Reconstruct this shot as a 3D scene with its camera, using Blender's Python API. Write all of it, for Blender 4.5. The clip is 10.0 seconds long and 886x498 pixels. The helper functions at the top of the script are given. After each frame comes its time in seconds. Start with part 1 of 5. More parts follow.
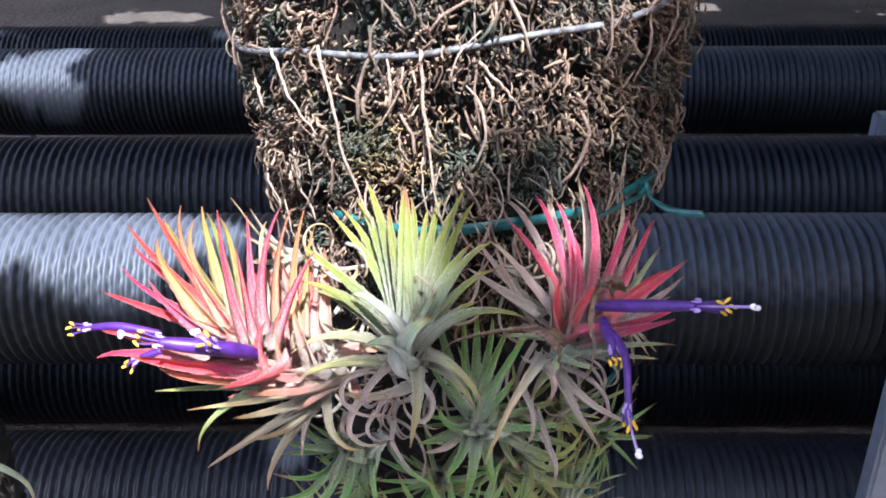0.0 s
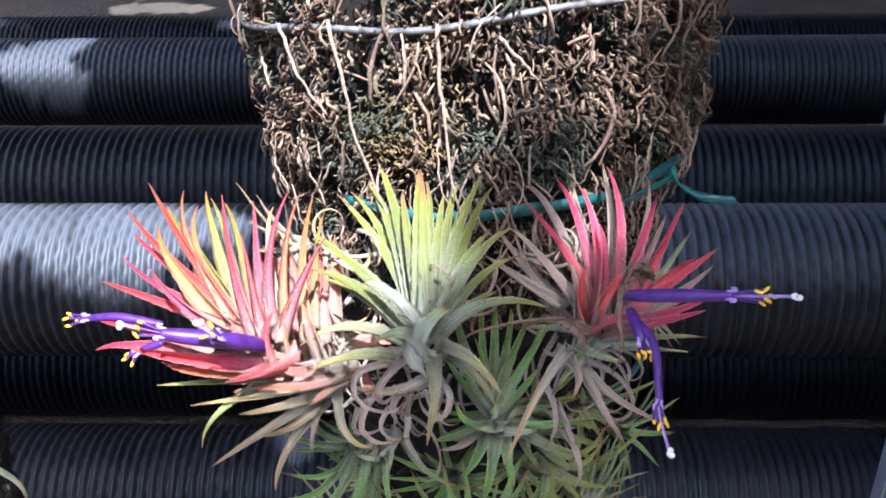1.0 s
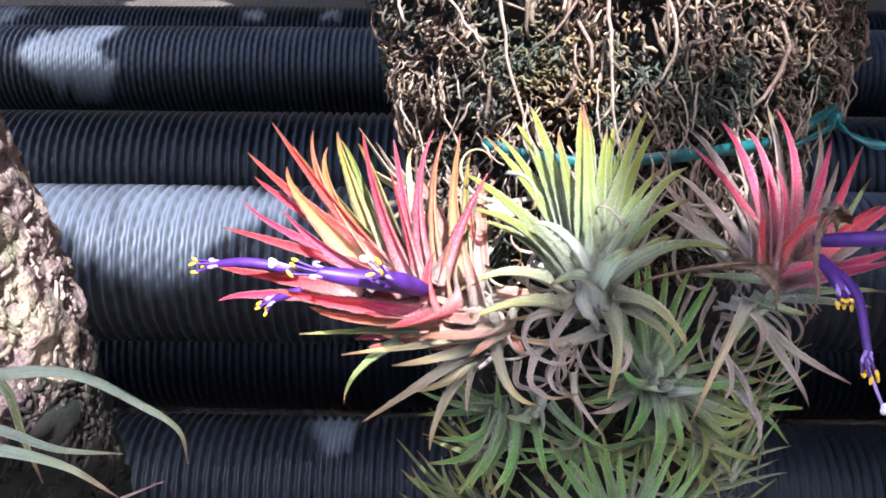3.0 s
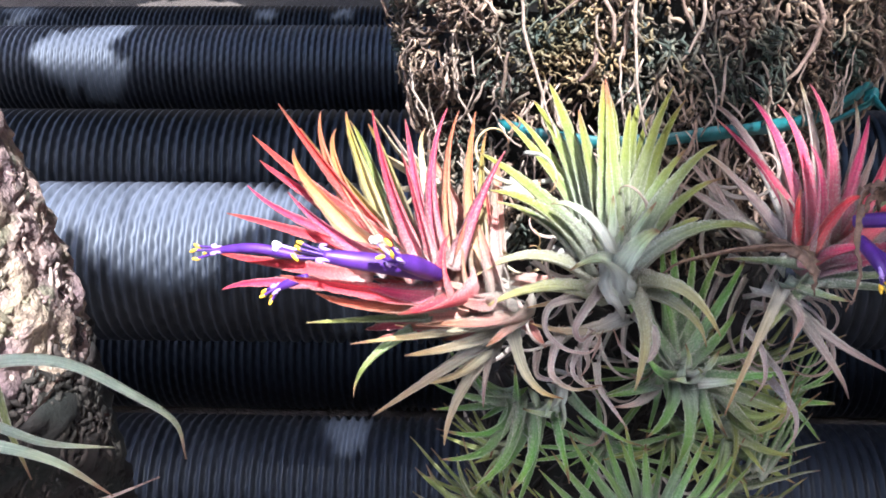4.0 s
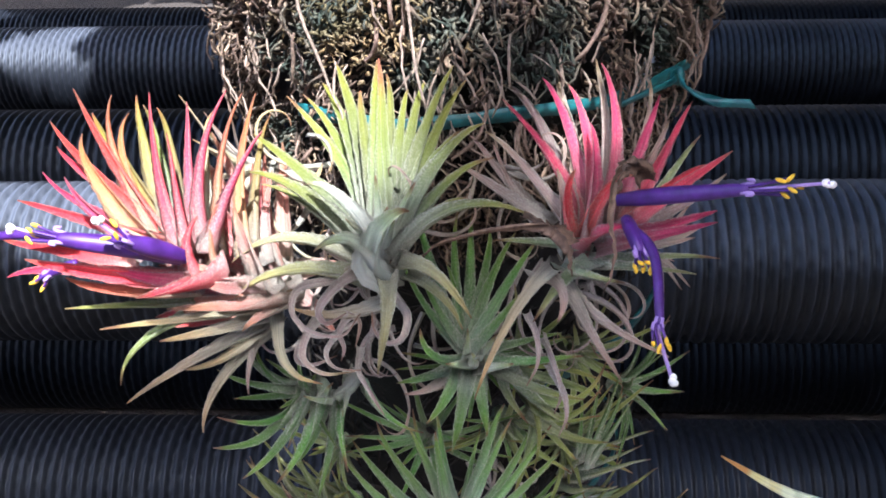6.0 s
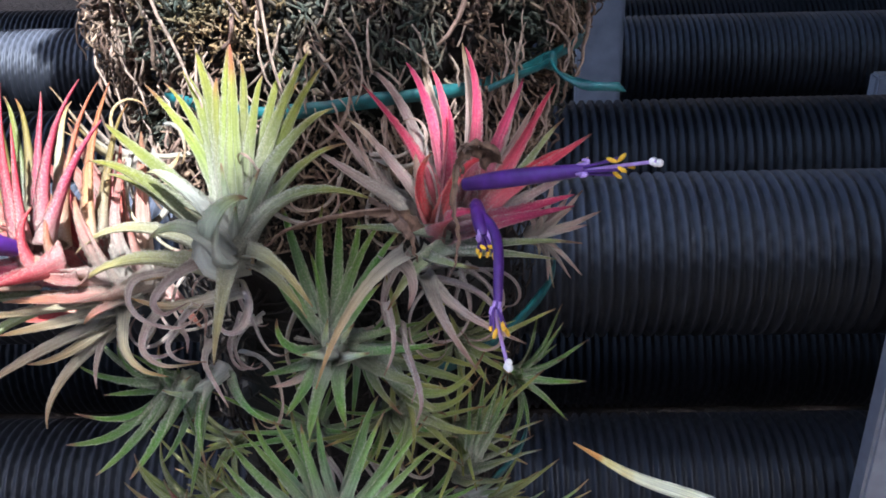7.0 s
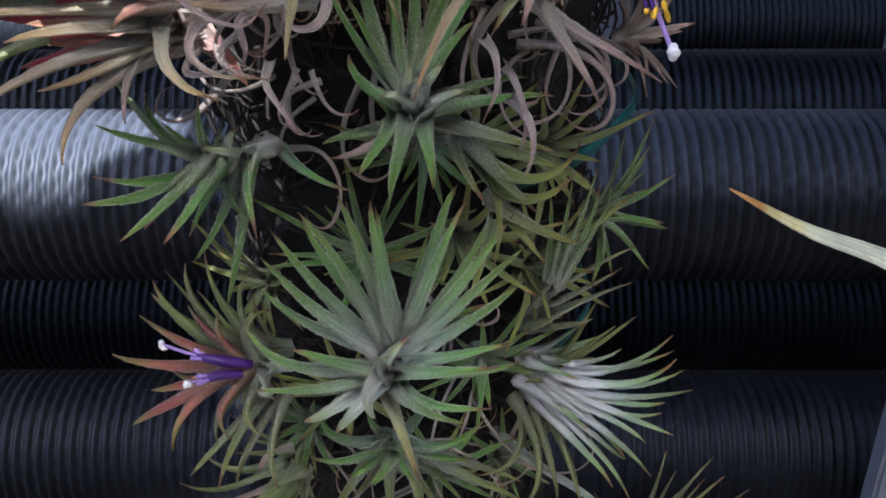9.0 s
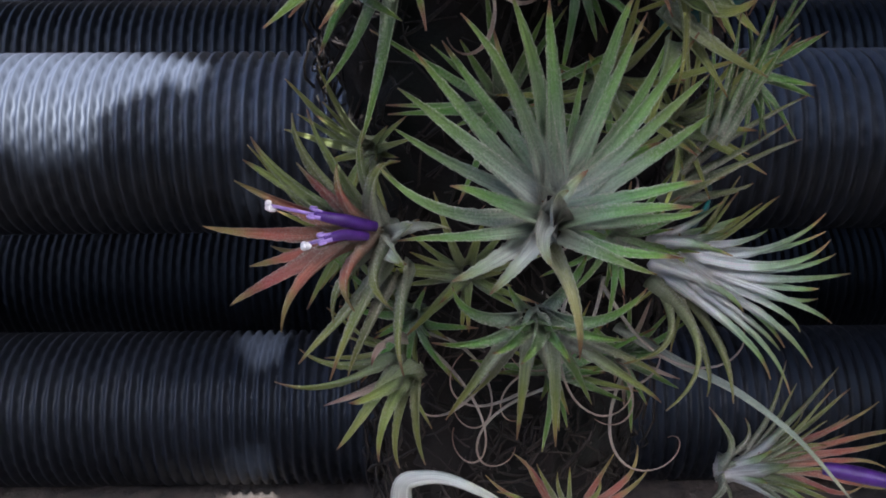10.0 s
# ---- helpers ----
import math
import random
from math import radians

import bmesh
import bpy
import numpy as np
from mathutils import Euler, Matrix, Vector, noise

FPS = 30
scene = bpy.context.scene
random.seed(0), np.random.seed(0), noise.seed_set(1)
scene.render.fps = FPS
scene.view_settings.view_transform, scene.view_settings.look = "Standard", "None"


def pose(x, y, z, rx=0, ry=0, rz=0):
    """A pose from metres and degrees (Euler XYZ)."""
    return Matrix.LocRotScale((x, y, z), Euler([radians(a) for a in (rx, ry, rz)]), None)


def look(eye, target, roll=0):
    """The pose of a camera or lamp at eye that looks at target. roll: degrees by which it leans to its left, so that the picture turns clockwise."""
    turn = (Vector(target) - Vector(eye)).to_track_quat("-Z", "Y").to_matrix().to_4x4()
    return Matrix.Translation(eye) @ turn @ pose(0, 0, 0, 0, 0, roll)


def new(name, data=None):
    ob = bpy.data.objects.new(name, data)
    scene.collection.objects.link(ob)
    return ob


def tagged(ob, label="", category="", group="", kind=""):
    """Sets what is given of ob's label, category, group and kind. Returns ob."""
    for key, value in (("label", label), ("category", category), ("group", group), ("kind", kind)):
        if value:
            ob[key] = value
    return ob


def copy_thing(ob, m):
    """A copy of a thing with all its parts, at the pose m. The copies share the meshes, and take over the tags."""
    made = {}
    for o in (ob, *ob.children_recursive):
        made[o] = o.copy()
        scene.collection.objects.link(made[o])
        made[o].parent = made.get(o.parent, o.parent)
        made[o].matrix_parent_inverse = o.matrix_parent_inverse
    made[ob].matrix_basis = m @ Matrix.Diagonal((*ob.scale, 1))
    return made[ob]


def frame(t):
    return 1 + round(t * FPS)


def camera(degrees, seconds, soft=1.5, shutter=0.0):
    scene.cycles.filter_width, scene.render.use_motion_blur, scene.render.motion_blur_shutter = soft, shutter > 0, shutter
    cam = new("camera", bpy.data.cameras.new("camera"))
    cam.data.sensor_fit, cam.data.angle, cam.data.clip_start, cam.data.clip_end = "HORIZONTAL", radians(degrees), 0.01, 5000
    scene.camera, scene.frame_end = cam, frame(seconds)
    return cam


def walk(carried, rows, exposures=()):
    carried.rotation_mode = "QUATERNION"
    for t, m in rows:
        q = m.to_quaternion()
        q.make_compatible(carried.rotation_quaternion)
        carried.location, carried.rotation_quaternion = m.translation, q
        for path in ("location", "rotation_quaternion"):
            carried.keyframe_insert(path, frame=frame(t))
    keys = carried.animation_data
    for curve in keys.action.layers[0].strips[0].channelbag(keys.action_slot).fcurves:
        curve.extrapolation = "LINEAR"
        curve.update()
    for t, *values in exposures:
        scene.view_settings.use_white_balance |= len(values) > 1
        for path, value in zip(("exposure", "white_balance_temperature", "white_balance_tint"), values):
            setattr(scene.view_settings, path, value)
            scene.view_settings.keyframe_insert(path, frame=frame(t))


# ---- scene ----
cam = camera(51.49, 10.0, 1.8)
# seconds, eye, tilt from straight down, heading, lean
ROWS = [
    (0, 0.0109, -0.0444, 0.9931, 62.92, 1.21, -0.53),
    (0.5, 0.0136, -0.0316, 0.9886, 62.71, 1.48, -0.67),
    (1, 0.0062, -0.0287, 0.9826, 62.47, 1.58, -0.67),
    (1.5, -0.0111, -0.0254, 0.9716, 62.53, 1.43, -0.29),
    (2, -0.0297, -0.0196, 0.9641, 62.53, 1.38, -0.08),
    (2.5, -0.0457, -0.0190, 0.9577, 62.61, 1.51, 0.01),
    (4, -0.0482, -0.0034, 0.9394, 62.84, 2.74, -0.77),
    (4.5, -0.0391, 0.0017, 0.9320, 62.71, 3.11, -0.93),
    (5, -0.0224, 0.0064, 0.9298, 62.70, 3.17, -0.89),
    (5.5, -0.0040, 0.0036, 0.9319, 62.69, 3.05, -1.14),
    (6, 0.0217, 0.0022, 0.9304, 62.96, 2.77, -1.25),
    (6.2, 0.0330, 0.0034, 0.9276, 62.91, 2.72, -1.45),
    (7.3, 0.0633, 0.0062, 0.9203, 62.96, 1.43, -1.53),
    (7.5, 0.0634, 0.0064, 0.9128, 63.07, 1.25, -1.37),
    (8, 0.0558, 0.0089, 0.8896, 62.95, 1.18, -1.35),
    (8.5, 0.0489, 0.0175, 0.8677, 62.96, 1.10, -1.14),
    (9, 0.0269, 0.0218, 0.8399, 62.96, 0.41, -0.14),
    (9.5, -0.0057, 0.0264, 0.8082, 62.59, -0.16, 0.60),
    (10, -0.0187, 0.0410, 0.7873, 62.09, -0.61, -0.20),
]
walk(cam, [(t, pose(x, y, z, rx, 0, rz) @ pose(0, 0, 0, 0, 0, lean)) for t, x, y, z, rx, rz, lean in ROWS],
     [(0.0, 2.55, 5800, 15), (2.5, 2.60, 5800, 15), (4.0, 2.75, 5800, 15), (6.2, 2.48, 5800, 15), (7.5, 2.22, 5800, 15), (8.0, 2.14, 5800, 15), (10.0, 2.06, 5800, 15)])

# ---- light ----
SUN = Vector((0.12, -0.52, 0.85)).normalized()
world = bpy.data.worlds.new("sky")
scene.world = world
world.use_nodes = True
sky = world.node_tree.nodes.new("ShaderNodeTexSky")
sky.sky_type = "NISHITA"
sky.sun_disc = False
sky.dust_density, sky.ozone_density = 4.0, 0.4
sky.sun_elevation = math.asin(SUN.z)
sky.sun_rotation = math.atan2(SUN.x, SUN.y)
back = world.node_tree.nodes["Background"]
back.inputs["Strength"].default_value = 0.175
world.node_tree.links.new(sky.outputs[0], back.inputs[0])
sun = new("sun", bpy.data.lights.new("sun", "SUN"))
sun.data.energy, sun.data.angle, sun.data.color = 2.95, radians(0.5), (1.0, 0.965, 0.91)
sun.matrix_world = look(SUN * 10, (0, 0, 0))


# ---- materials ----
def shader(name, rough=0.6):
    m = bpy.data.materials.new(name)
    m.use_nodes = True
    nt = m.node_tree
    bsdf = nt.nodes["Principled BSDF"]
    bsdf.inputs["Roughness"].default_value = rough
    return m, nt, bsdf


def node(nt, kind, **values):
    n = nt.nodes.new("ShaderNode" + kind)
    for key, value in values.items():
        n.inputs[key.replace("_", " ")].default_value = value
    return n


def ramp(nt, fac, stops):
    r = nt.nodes.new("ShaderNodeValToRGB")
    els = r.color_ramp.elements
    while len(els) < len(stops):
        els.new(0.5)
    for e, (at, col) in zip(els, stops):
        e.position, e.color = at, (*col, 1)
    nt.links.new(fac, r.inputs[0])
    return r.outputs[0]


def mix(nt, fac, a, b, mode="MIX"):
    n = nt.nodes.new("ShaderNodeMix")
    n.data_type, n.blend_type = "RGBA", mode
    for sock, v in ((n.inputs[0], fac), (n.inputs[6], a), (n.inputs[7], b)):
        if isinstance(v, (int, float)):
            sock.default_value = v
        elif isinstance(v, tuple):
            sock.default_value = (*v, 1)
        else:
            nt.links.new(v, sock)
    return n.outputs[2]


def math_node(nt, op, a, b=0.0):
    n = nt.nodes.new("ShaderNodeMath")
    n.operation = op
    for sock, v in zip(n.inputs, (a, b)):
        if isinstance(v, (int, float)):
            sock.default_value = v
        else:
            nt.links.new(v, sock)
    return n.outputs[0]


def noise_out(nt, scale, detail=3.0, coord=None, rough=0.5):
    n = node(nt, "TexNoise", Scale=scale, Detail=detail, Roughness=rough)
    if coord is None:
        coord = nt.nodes.new("ShaderNodeTexCoord").outputs["Object"]
    nt.links.new(coord, n.inputs["Vector"])
    return n.outputs["Fac"]


def bump(nt, bsdf, height, strength, distance):
    b = node(nt, "Bump", Strength=strength, Distance=distance)
    nt.links.new(height, b.inputs["Height"])
    nt.links.new(b.outputs[0], bsdf.inputs["Normal"])


def leaf_material(name, stops, scales=0.25, rough=0.55, thin=0.2):
    """Pigment from sheath to tip, leaf to leaf variation, and a frost of pale absorbing scales."""
    m, nt, bsdf = shader(name, rough)
    along = nt.nodes.new("ShaderNodeAttribute")
    along.attribute_name = "along"
    patch = noise_out(nt, 160, 3)
    shift = math_node(nt, "ADD", along.outputs["Fac"], math_node(nt, "MULTIPLY", math_node(nt, "SUBTRACT", patch, 0.5), 0.22))
    who = nt.nodes.new("ShaderNodeObjectInfo").outputs["Random"]
    shift = math_node(nt, "ADD", shift, math_node(nt, "MULTIPLY", math_node(nt, "SUBTRACT", who, 0.5), 0.16))
    col = ramp(nt, shift, stops)
    tone = node(nt, "HueSaturation", Saturation=1.0)
    nt.links.new(math_node(nt, "ADD", math_node(nt, "MULTIPLY", who, 0.36), 0.82), tone.inputs["Value"])
    nt.links.new(math_node(nt, "ADD", math_node(nt, "MULTIPLY", who, 0.03), 0.485), tone.inputs["Hue"])
    nt.links.new(col, tone.inputs["Color"])
    # parallel veins along the blade
    side = nt.nodes.new("ShaderNodeAttribute")
    side.attribute_name = "across"
    vein = nt.nodes.new("ShaderNodeCombineXYZ")
    nt.links.new(math_node(nt, "MULTIPLY", side.outputs["Fac"], 3.2), vein.inputs[0])
    nt.links.new(math_node(nt, "MULTIPLY", along.outputs["Fac"], 1.3), vein.inputs[1])
    nt.links.new(math_node(nt, "MULTIPLY", who, 40.0), vein.inputs[2])
    streak = ramp(nt, noise_out(nt, 1.7, 3, vein.outputs[0]), [(0.32, (0.62, 0.62, 0.62)), (0.68, (1.22, 1.22, 1.22))])
    toned = mix(nt, 0.85, tone.outputs[0], streak, "MULTIPLY")
    fine = noise_out(nt, 1500, 3, rough=0.75)
    frost = ramp(nt, fine, [(0.50, (0, 0, 0)), (0.58, (1, 1, 1))])
    broad = ramp(nt, noise_out(nt, 70, 2), [(0.35, (0.4, 0.4, 0.4)), (0.65, (1, 1, 1))])
    amount = math_node(nt, "MULTIPLY", math_node(nt, "MULTIPLY", frost, broad), min(1.0, scales * 0.75))
    nearbase = math_node(nt, "ADD", math_node(nt, "MULTIPLY", math_node(nt, "POWER", math_node(nt, "SUBTRACT", 1.0, along.outputs["Fac"]), 1.6), 0.95), 0.24)
    edge = nt.nodes.new("ShaderNodeAttribute")
    edge.attribute_name = "rim"
    fringe = math_node(nt, "MULTIPLY", math_node(nt, "POWER", edge.outputs["Fac"], 5.0), math_node(nt, "ADD", math_node(nt, "MULTIPLY", frost, scales * 1.2), scales * 0.7))
    amount = math_node(nt, "MINIMUM", math_node(nt, "ADD", math_node(nt, "MULTIPLY", amount, nearbase), fringe), 0.9)
    veil = math_node(nt, "MULTIPLY", math_node(nt, "POWER", math_node(nt, "SUBTRACT", 1.0, along.outputs["Fac"]), 2.2), scales * 0.36)
    col = mix(nt, veil, toned, (0.62, 0.61, 0.53))
    col = mix(nt, amount, col, (0.74, 0.74, 0.62))
    # dried brown points
    point = ramp(nt, math_node(nt, "ADD", shift, math_node(nt, "MULTIPLY", math_node(nt, "SUBTRACT", fine, 0.5), 0.08)), [(0.86, (0, 0, 0)), (0.97, (1, 1, 1))])
    col = mix(nt, math_node(nt, "MULTIPLY", point, min(0.85, scales * 1.3)), col, (0.21, 0.105, 0.060))
    nt.links.new(col, bsdf.inputs["Base Color"])
    bump(nt, bsdf, fine, 1.0, 0.0009)
    glow = node(nt, "BsdfTranslucent")
    nt.links.new(col, glow.inputs["Color"])
    mixer = node(nt, "MixShader", Fac=thin)
    nt.links.new(bsdf.outputs[0], mixer.inputs[1])
    nt.links.new(glow.outputs[0], mixer.inputs[2])
    nt.links.new(mixer.outputs[0], nt.nodes["Material Output"].inputs["Surface"])
    return m


LEAF = {
    "red": leaf_material("leaf_red", [(0.0, (0.560, 0.300, 0.260)), (0.16, (0.620, 0.110, 0.130)), (0.42, (0.700, 0.034, 0.080)), (0.9, (0.670, 0.020, 0.060)), (1.0, (0.424, 0.031, 0.026))], 0.28),
    "pink": leaf_material("leaf_pink", [(0.0, (0.475, 0.220, 0.236)), (0.2, (0.604, 0.105, 0.150)), (0.5, (0.690, 0.050, 0.120)), (0.9, (0.660, 0.044, 0.105)), (1.0, (0.414, 0.079, 0.061))], 0.34),
    "orange": leaf_material("leaf_orange", [(0.0, (0.500, 0.360, 0.240)), (0.3, (0.600, 0.270, 0.120)), (0.65, (0.640, 0.180, 0.070)), (0.9, (0.560, 0.170, 0.050)), (1.0, (0.400, 0.106, 0.045))], 0.2),
    "yellow": leaf_material("leaf_yellow", [(0.0, (0.400, 0.340, 0.220)), (0.35, (0.450, 0.360, 0.105)), (0.7, (0.410, 0.350, 0.045)), (0.9, (0.470, 0.250, 0.050)), (1.0, (0.450, 0.110, 0.050))], 0.18),
    "lime": leaf_material("leaf_lime", [(0.0, (0.270, 0.310, 0.230)), (0.2, (0.200, 0.250, 0.135)), (0.48, (0.200, 0.255, 0.040)), (0.85, (0.285, 0.305, 0.032)), (0.96, (0.300, 0.250, 0.040)), (1.0, (0.300, 0.140, 0.040))], 0.36),
    "limered": leaf_material("leaf_lime_red_tip", [(0.0, (0.280, 0.310, 0.225)), (0.22, (0.215, 0.260, 0.115)), (0.48, (0.225, 0.275, 0.052)), (0.7, (0.255, 0.285, 0.045)), (0.86, (0.340, 0.200, 0.050)), (1.0, (0.420, 0.080, 0.041))], 0.3),
    "green": leaf_material("leaf_green", [(0.0, (0.400, 0.460, 0.360)), (0.25, (0.270, 0.340, 0.200)), (0.6, (0.225, 0.290, 0.065)), (0.9, (0.350, 0.345, 0.065)), (1.0, (0.371, 0.202, 0.072))], 0.5),
    "mid": leaf_material("leaf_mid_green", [(0.0, (0.560, 0.660, 0.560)), (0.2, (0.350, 0.500, 0.330)), (0.5, (0.185, 0.370, 0.110)), (0.85, (0.220, 0.390, 0.070)), (0.94, (0.420, 0.370, 0.113)), (1.0, (0.290, 0.140, 0.070))], 0.55),
    "dark": leaf_material("leaf_dark_green", [(0.0, (0.330, 0.450, 0.330)), (0.25, (0.190, 0.350, 0.135)), (0.6, (0.140, 0.335, 0.050)), (0.88, (0.205, 0.345, 0.050)), (0.95, (0.360, 0.300, 0.090)), (1.0, (0.300, 0.130, 0.070))], 0.55),
    "sage": leaf_material("leaf_sage", [(0.0, (0.231, 0.312, 0.224)), (0.35, (0.203, 0.281, 0.164)), (0.7, (0.269, 0.321, 0.121)), (0.92, (0.389, 0.395, 0.146)), (1.0, (0.370, 0.208, 0.095))], 0.7),
    "silver": leaf_material("leaf_silver_base", [(0.0, (0.97, 0.98, 1.0)), (0.45, (0.88, 0.95, 0.93)), (0.62, (0.44, 0.61, 0.40)), (0.9, (0.36, 0.52, 0.151)), (1.0, (0.60, 0.36, 0.153))], 0.25),
    "frosted": leaf_material("leaf_frosted", [(0.0, (0.820, 0.860, 0.800)), (0.35, (0.660, 0.730, 0.640)), (0.7, (0.400, 0.500, 0.290)), (0.95, (0.441, 0.452, 0.182)), (1.0, (0.464, 0.288, 0.140))], 0.6),
    "olive": leaf_material("leaf_olive", [(0.0, (0.289, 0.360, 0.189)), (0.4, (0.267, 0.349, 0.104)), (0.8, (0.358, 0.408, 0.086)), (0.93, (0.402, 0.287, 0.095)), (1.0, (0.336, 0.156, 0.077))], 0.32),
    "blush": leaf_material("leaf_blush", [(0.0, (0.248, 0.258, 0.178)), (0.3, (0.408, 0.193, 0.133)), (0.6, (0.461, 0.129, 0.097)), (0.82, (0.337, 0.258, 0.089)), (1.0, (0.373, 0.290, 0.089))], 0.32),
    "dusk": leaf_material("leaf_dusk", [(0.0, (0.440, 0.430, 0.390)), (0.4, (0.500, 0.350, 0.320)), (0.75, (0.520, 0.370, 0.290)), (1.0, (0.500, 0.404, 0.195))], 0.55),
    "silverpink": leaf_material("leaf_silver_pink", [(0.0, (0.500, 0.450, 0.390)), (0.3, (0.540, 0.370, 0.310)), (0.6, (0.590, 0.250, 0.220)), (0.9, (0.580, 0.240, 0.150)), (1.0, (0.450, 0.200, 0.105))], 0.45),
    "blushpale": leaf_material("leaf_pale_blush", [(0.0, (0.510, 0.420, 0.360)), (0.22, (0.560, 0.330, 0.280)), (0.45, (0.620, 0.170, 0.160)), (0.75, (0.640, 0.085, 0.095)), (1.0, (0.520, 0.060, 0.055))], 0.45),
    # cream-green made paler: sunlight on the lower leaves is put into this colour
    "cream": leaf_material("leaf_lit_cream_green", [(0.0, (0.290, 0.310, 0.210)), (0.3, (0.360, 0.370, 0.190)), (0.65, (0.470, 0.450, 0.180)), (0.9, (0.520, 0.440, 0.170)), (1.0, (0.380, 0.190, 0.080))], 0.45),
    "straw": leaf_material("leaf_straw", [(0.0, (0.480, 0.480, 0.420)), (0.35, (0.540, 0.490, 0.340)), (0.7, (0.590, 0.450, 0.240)), (0.92, (0.600, 0.400, 0.165)), (1.0, (0.468, 0.231, 0.122))], 0.3),
    "dry": leaf_material("leaf_dry", [(0.0, (0.500, 0.460, 0.400)), (0.5, (0.530, 0.420, 0.350)), (0.9, (0.540, 0.350, 0.280)), (1.0, (0.372, 0.200, 0.150))], 0.45),
    "lightdry": leaf_material("leaf_curled_grey", [(0.0, (0.430, 0.340, 0.310)), (0.5, (0.480, 0.370, 0.335)), (1.0, (0.430, 0.270, 0.230))], 0.6),
    "pale": leaf_material("leaf_pale", [(0.0, (0.82, 0.88, 0.80)), (0.6, (0.84, 0.90, 0.81)), (0.9, (0.82, 0.84, 0.58)), (0.97, (0.78, 0.68, 0.30)), (1.0, (0.68, 0.30, 0.09))], 0.12),
    "strap": leaf_material("leaf_strap", [(0.0, (0.442, 0.520, 0.468)), (0.6, (0.390, 0.494, 0.364)), (0.9, (0.468, 0.494, 0.286)), (1.0, (0.442, 0.260, 0.182))], 0.5),
}


def plain(name, col, rough=0.5, vary=0.25, scale=300, grain=0.0002, metal=0.0):
    m, nt, bsdf = shader(name, rough)
    bsdf.inputs["Metallic"].default_value = metal
    n = noise_out(nt, scale, 4)
    dark = tuple(c * (1 - vary) for c in col)
    lite = tuple(min(1, c * (1 + vary)) for c in col)
    nt.links.new(ramp(nt, n, [(0.3, dark), (0.7, lite)]), bsdf.inputs["Base Color"])
    bump(nt, bsdf, n, 0.4, grain)
    return m


PURPLE = plain("petal_violet", (0.060, 0.016, 0.16), 0.45, 0.3, 260)
LILAC = plain("petal_rim_lilac", (0.36, 0.24, 0.56), 0.5, 0.15)
ANTHER = plain("anther_yellow", (0.86, 0.52, 0.03), 0.6, 0.2, 900)
STIGMA = plain("stigma_white", (0.82, 0.80, 0.80), 0.7, 0.1, 900)
WIRE = plain("galvanised_wire", (0.135, 0.14, 0.145), 0.6, 0.6, 260, 0.0006, 0.2)
TIE = plain("green_plastic_tie", (0.013, 0.110, 0.115), 0.35, 0.4, 240)
STEEL = plain("painted_grey_post", (0.23, 0.25, 0.29), 0.5, 0.15, 40, 0.0003)
WITHER = plain("withered_bloom", (0.15, 0.095, 0.065), 0.8, 0.4, 600, 0.0006)


def fibre_material(name, cols, moss):
    m, nt, bsdf = shader(name, 0.85)
    geo = nt.nodes.new("ShaderNodeNewGeometry")
    col = ramp(nt, geo.outputs["Random Per Island"], [(i / (len(cols) - 1), c) for i, c in enumerate(cols)])
    spots = ramp(nt, noise_out(nt, 34, 3), [(0.48, (0, 0, 0)), (0.62, (1, 1, 1))])
    col = mix(nt, math_node(nt, "MULTIPLY", spots, 0.8), col, moss)
    fine = noise_out(nt, 900, 3)
    col = mix(nt, 0.7, col, ramp(nt, fine, [(0.3, (0.45, 0.45, 0.45)), (0.7, (1.25, 1.2, 1.15))]), "MULTIPLY")
    nt.links.new(col, bsdf.inputs["Base Color"])
    bump(nt, bsdf, fine, 0.6, 0.0006)
    return m


FIBRE = fibre_material("fern_root_fibre", [(0.032, 0.022, 0.017), (0.138, 0.093, 0.064), (0.047, 0.032, 0.025), (0.330, 0.236, 0.160), (0.032, 0.022, 0.018), (0.222, 0.150, 0.108), (0.063, 0.043, 0.033), (0.430, 0.330, 0.228), (0.090, 0.060, 0.044)], (0.040, 0.070, 0.054))
# root fibre toned near-black: shade between plants and low on the log
SHADEFIBRE = fibre_material("shaded_root_fibre", [(0.010, 0.008, 0.007), (0.036, 0.027, 0.022), (0.016, 0.012, 0.009), (0.054, 0.041, 0.036)], (0.022, 0.022, 0.016))
# near-black core, with the dark of the gaps put into its colour
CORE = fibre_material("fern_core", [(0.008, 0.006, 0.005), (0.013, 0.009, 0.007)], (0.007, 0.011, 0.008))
ROOT = plain("pale_root", (0.32, 0.25, 0.195), 0.8, 0.4, 500, 0.0006)
TWIG = fibre_material("root_twig", [(0.16, 0.105, 0.080), (0.30, 0.215, 0.165), (0.22, 0.150, 0.120), (0.38, 0.29, 0.22)], (0.14, 0.11, 0.08))
MOSS = fibre_material("dry_moss", [(0.20, 0.135, 0.060), (0.28, 0.20, 0.10), (0.12, 0.09, 0.045), (0.36, 0.28, 0.17)], (0.09, 0.085, 0.040))
BARKCHIP = fibre_material("cork_chip", [(0.18, 0.133, 0.122), (0.26, 0.20, 0.176), (0.14, 0.102, 0.098), (0.32, 0.25, 0.205), (0.21, 0.155, 0.15), (0.40, 0.33, 0.27)], (0.19, 0.18, 0.11))


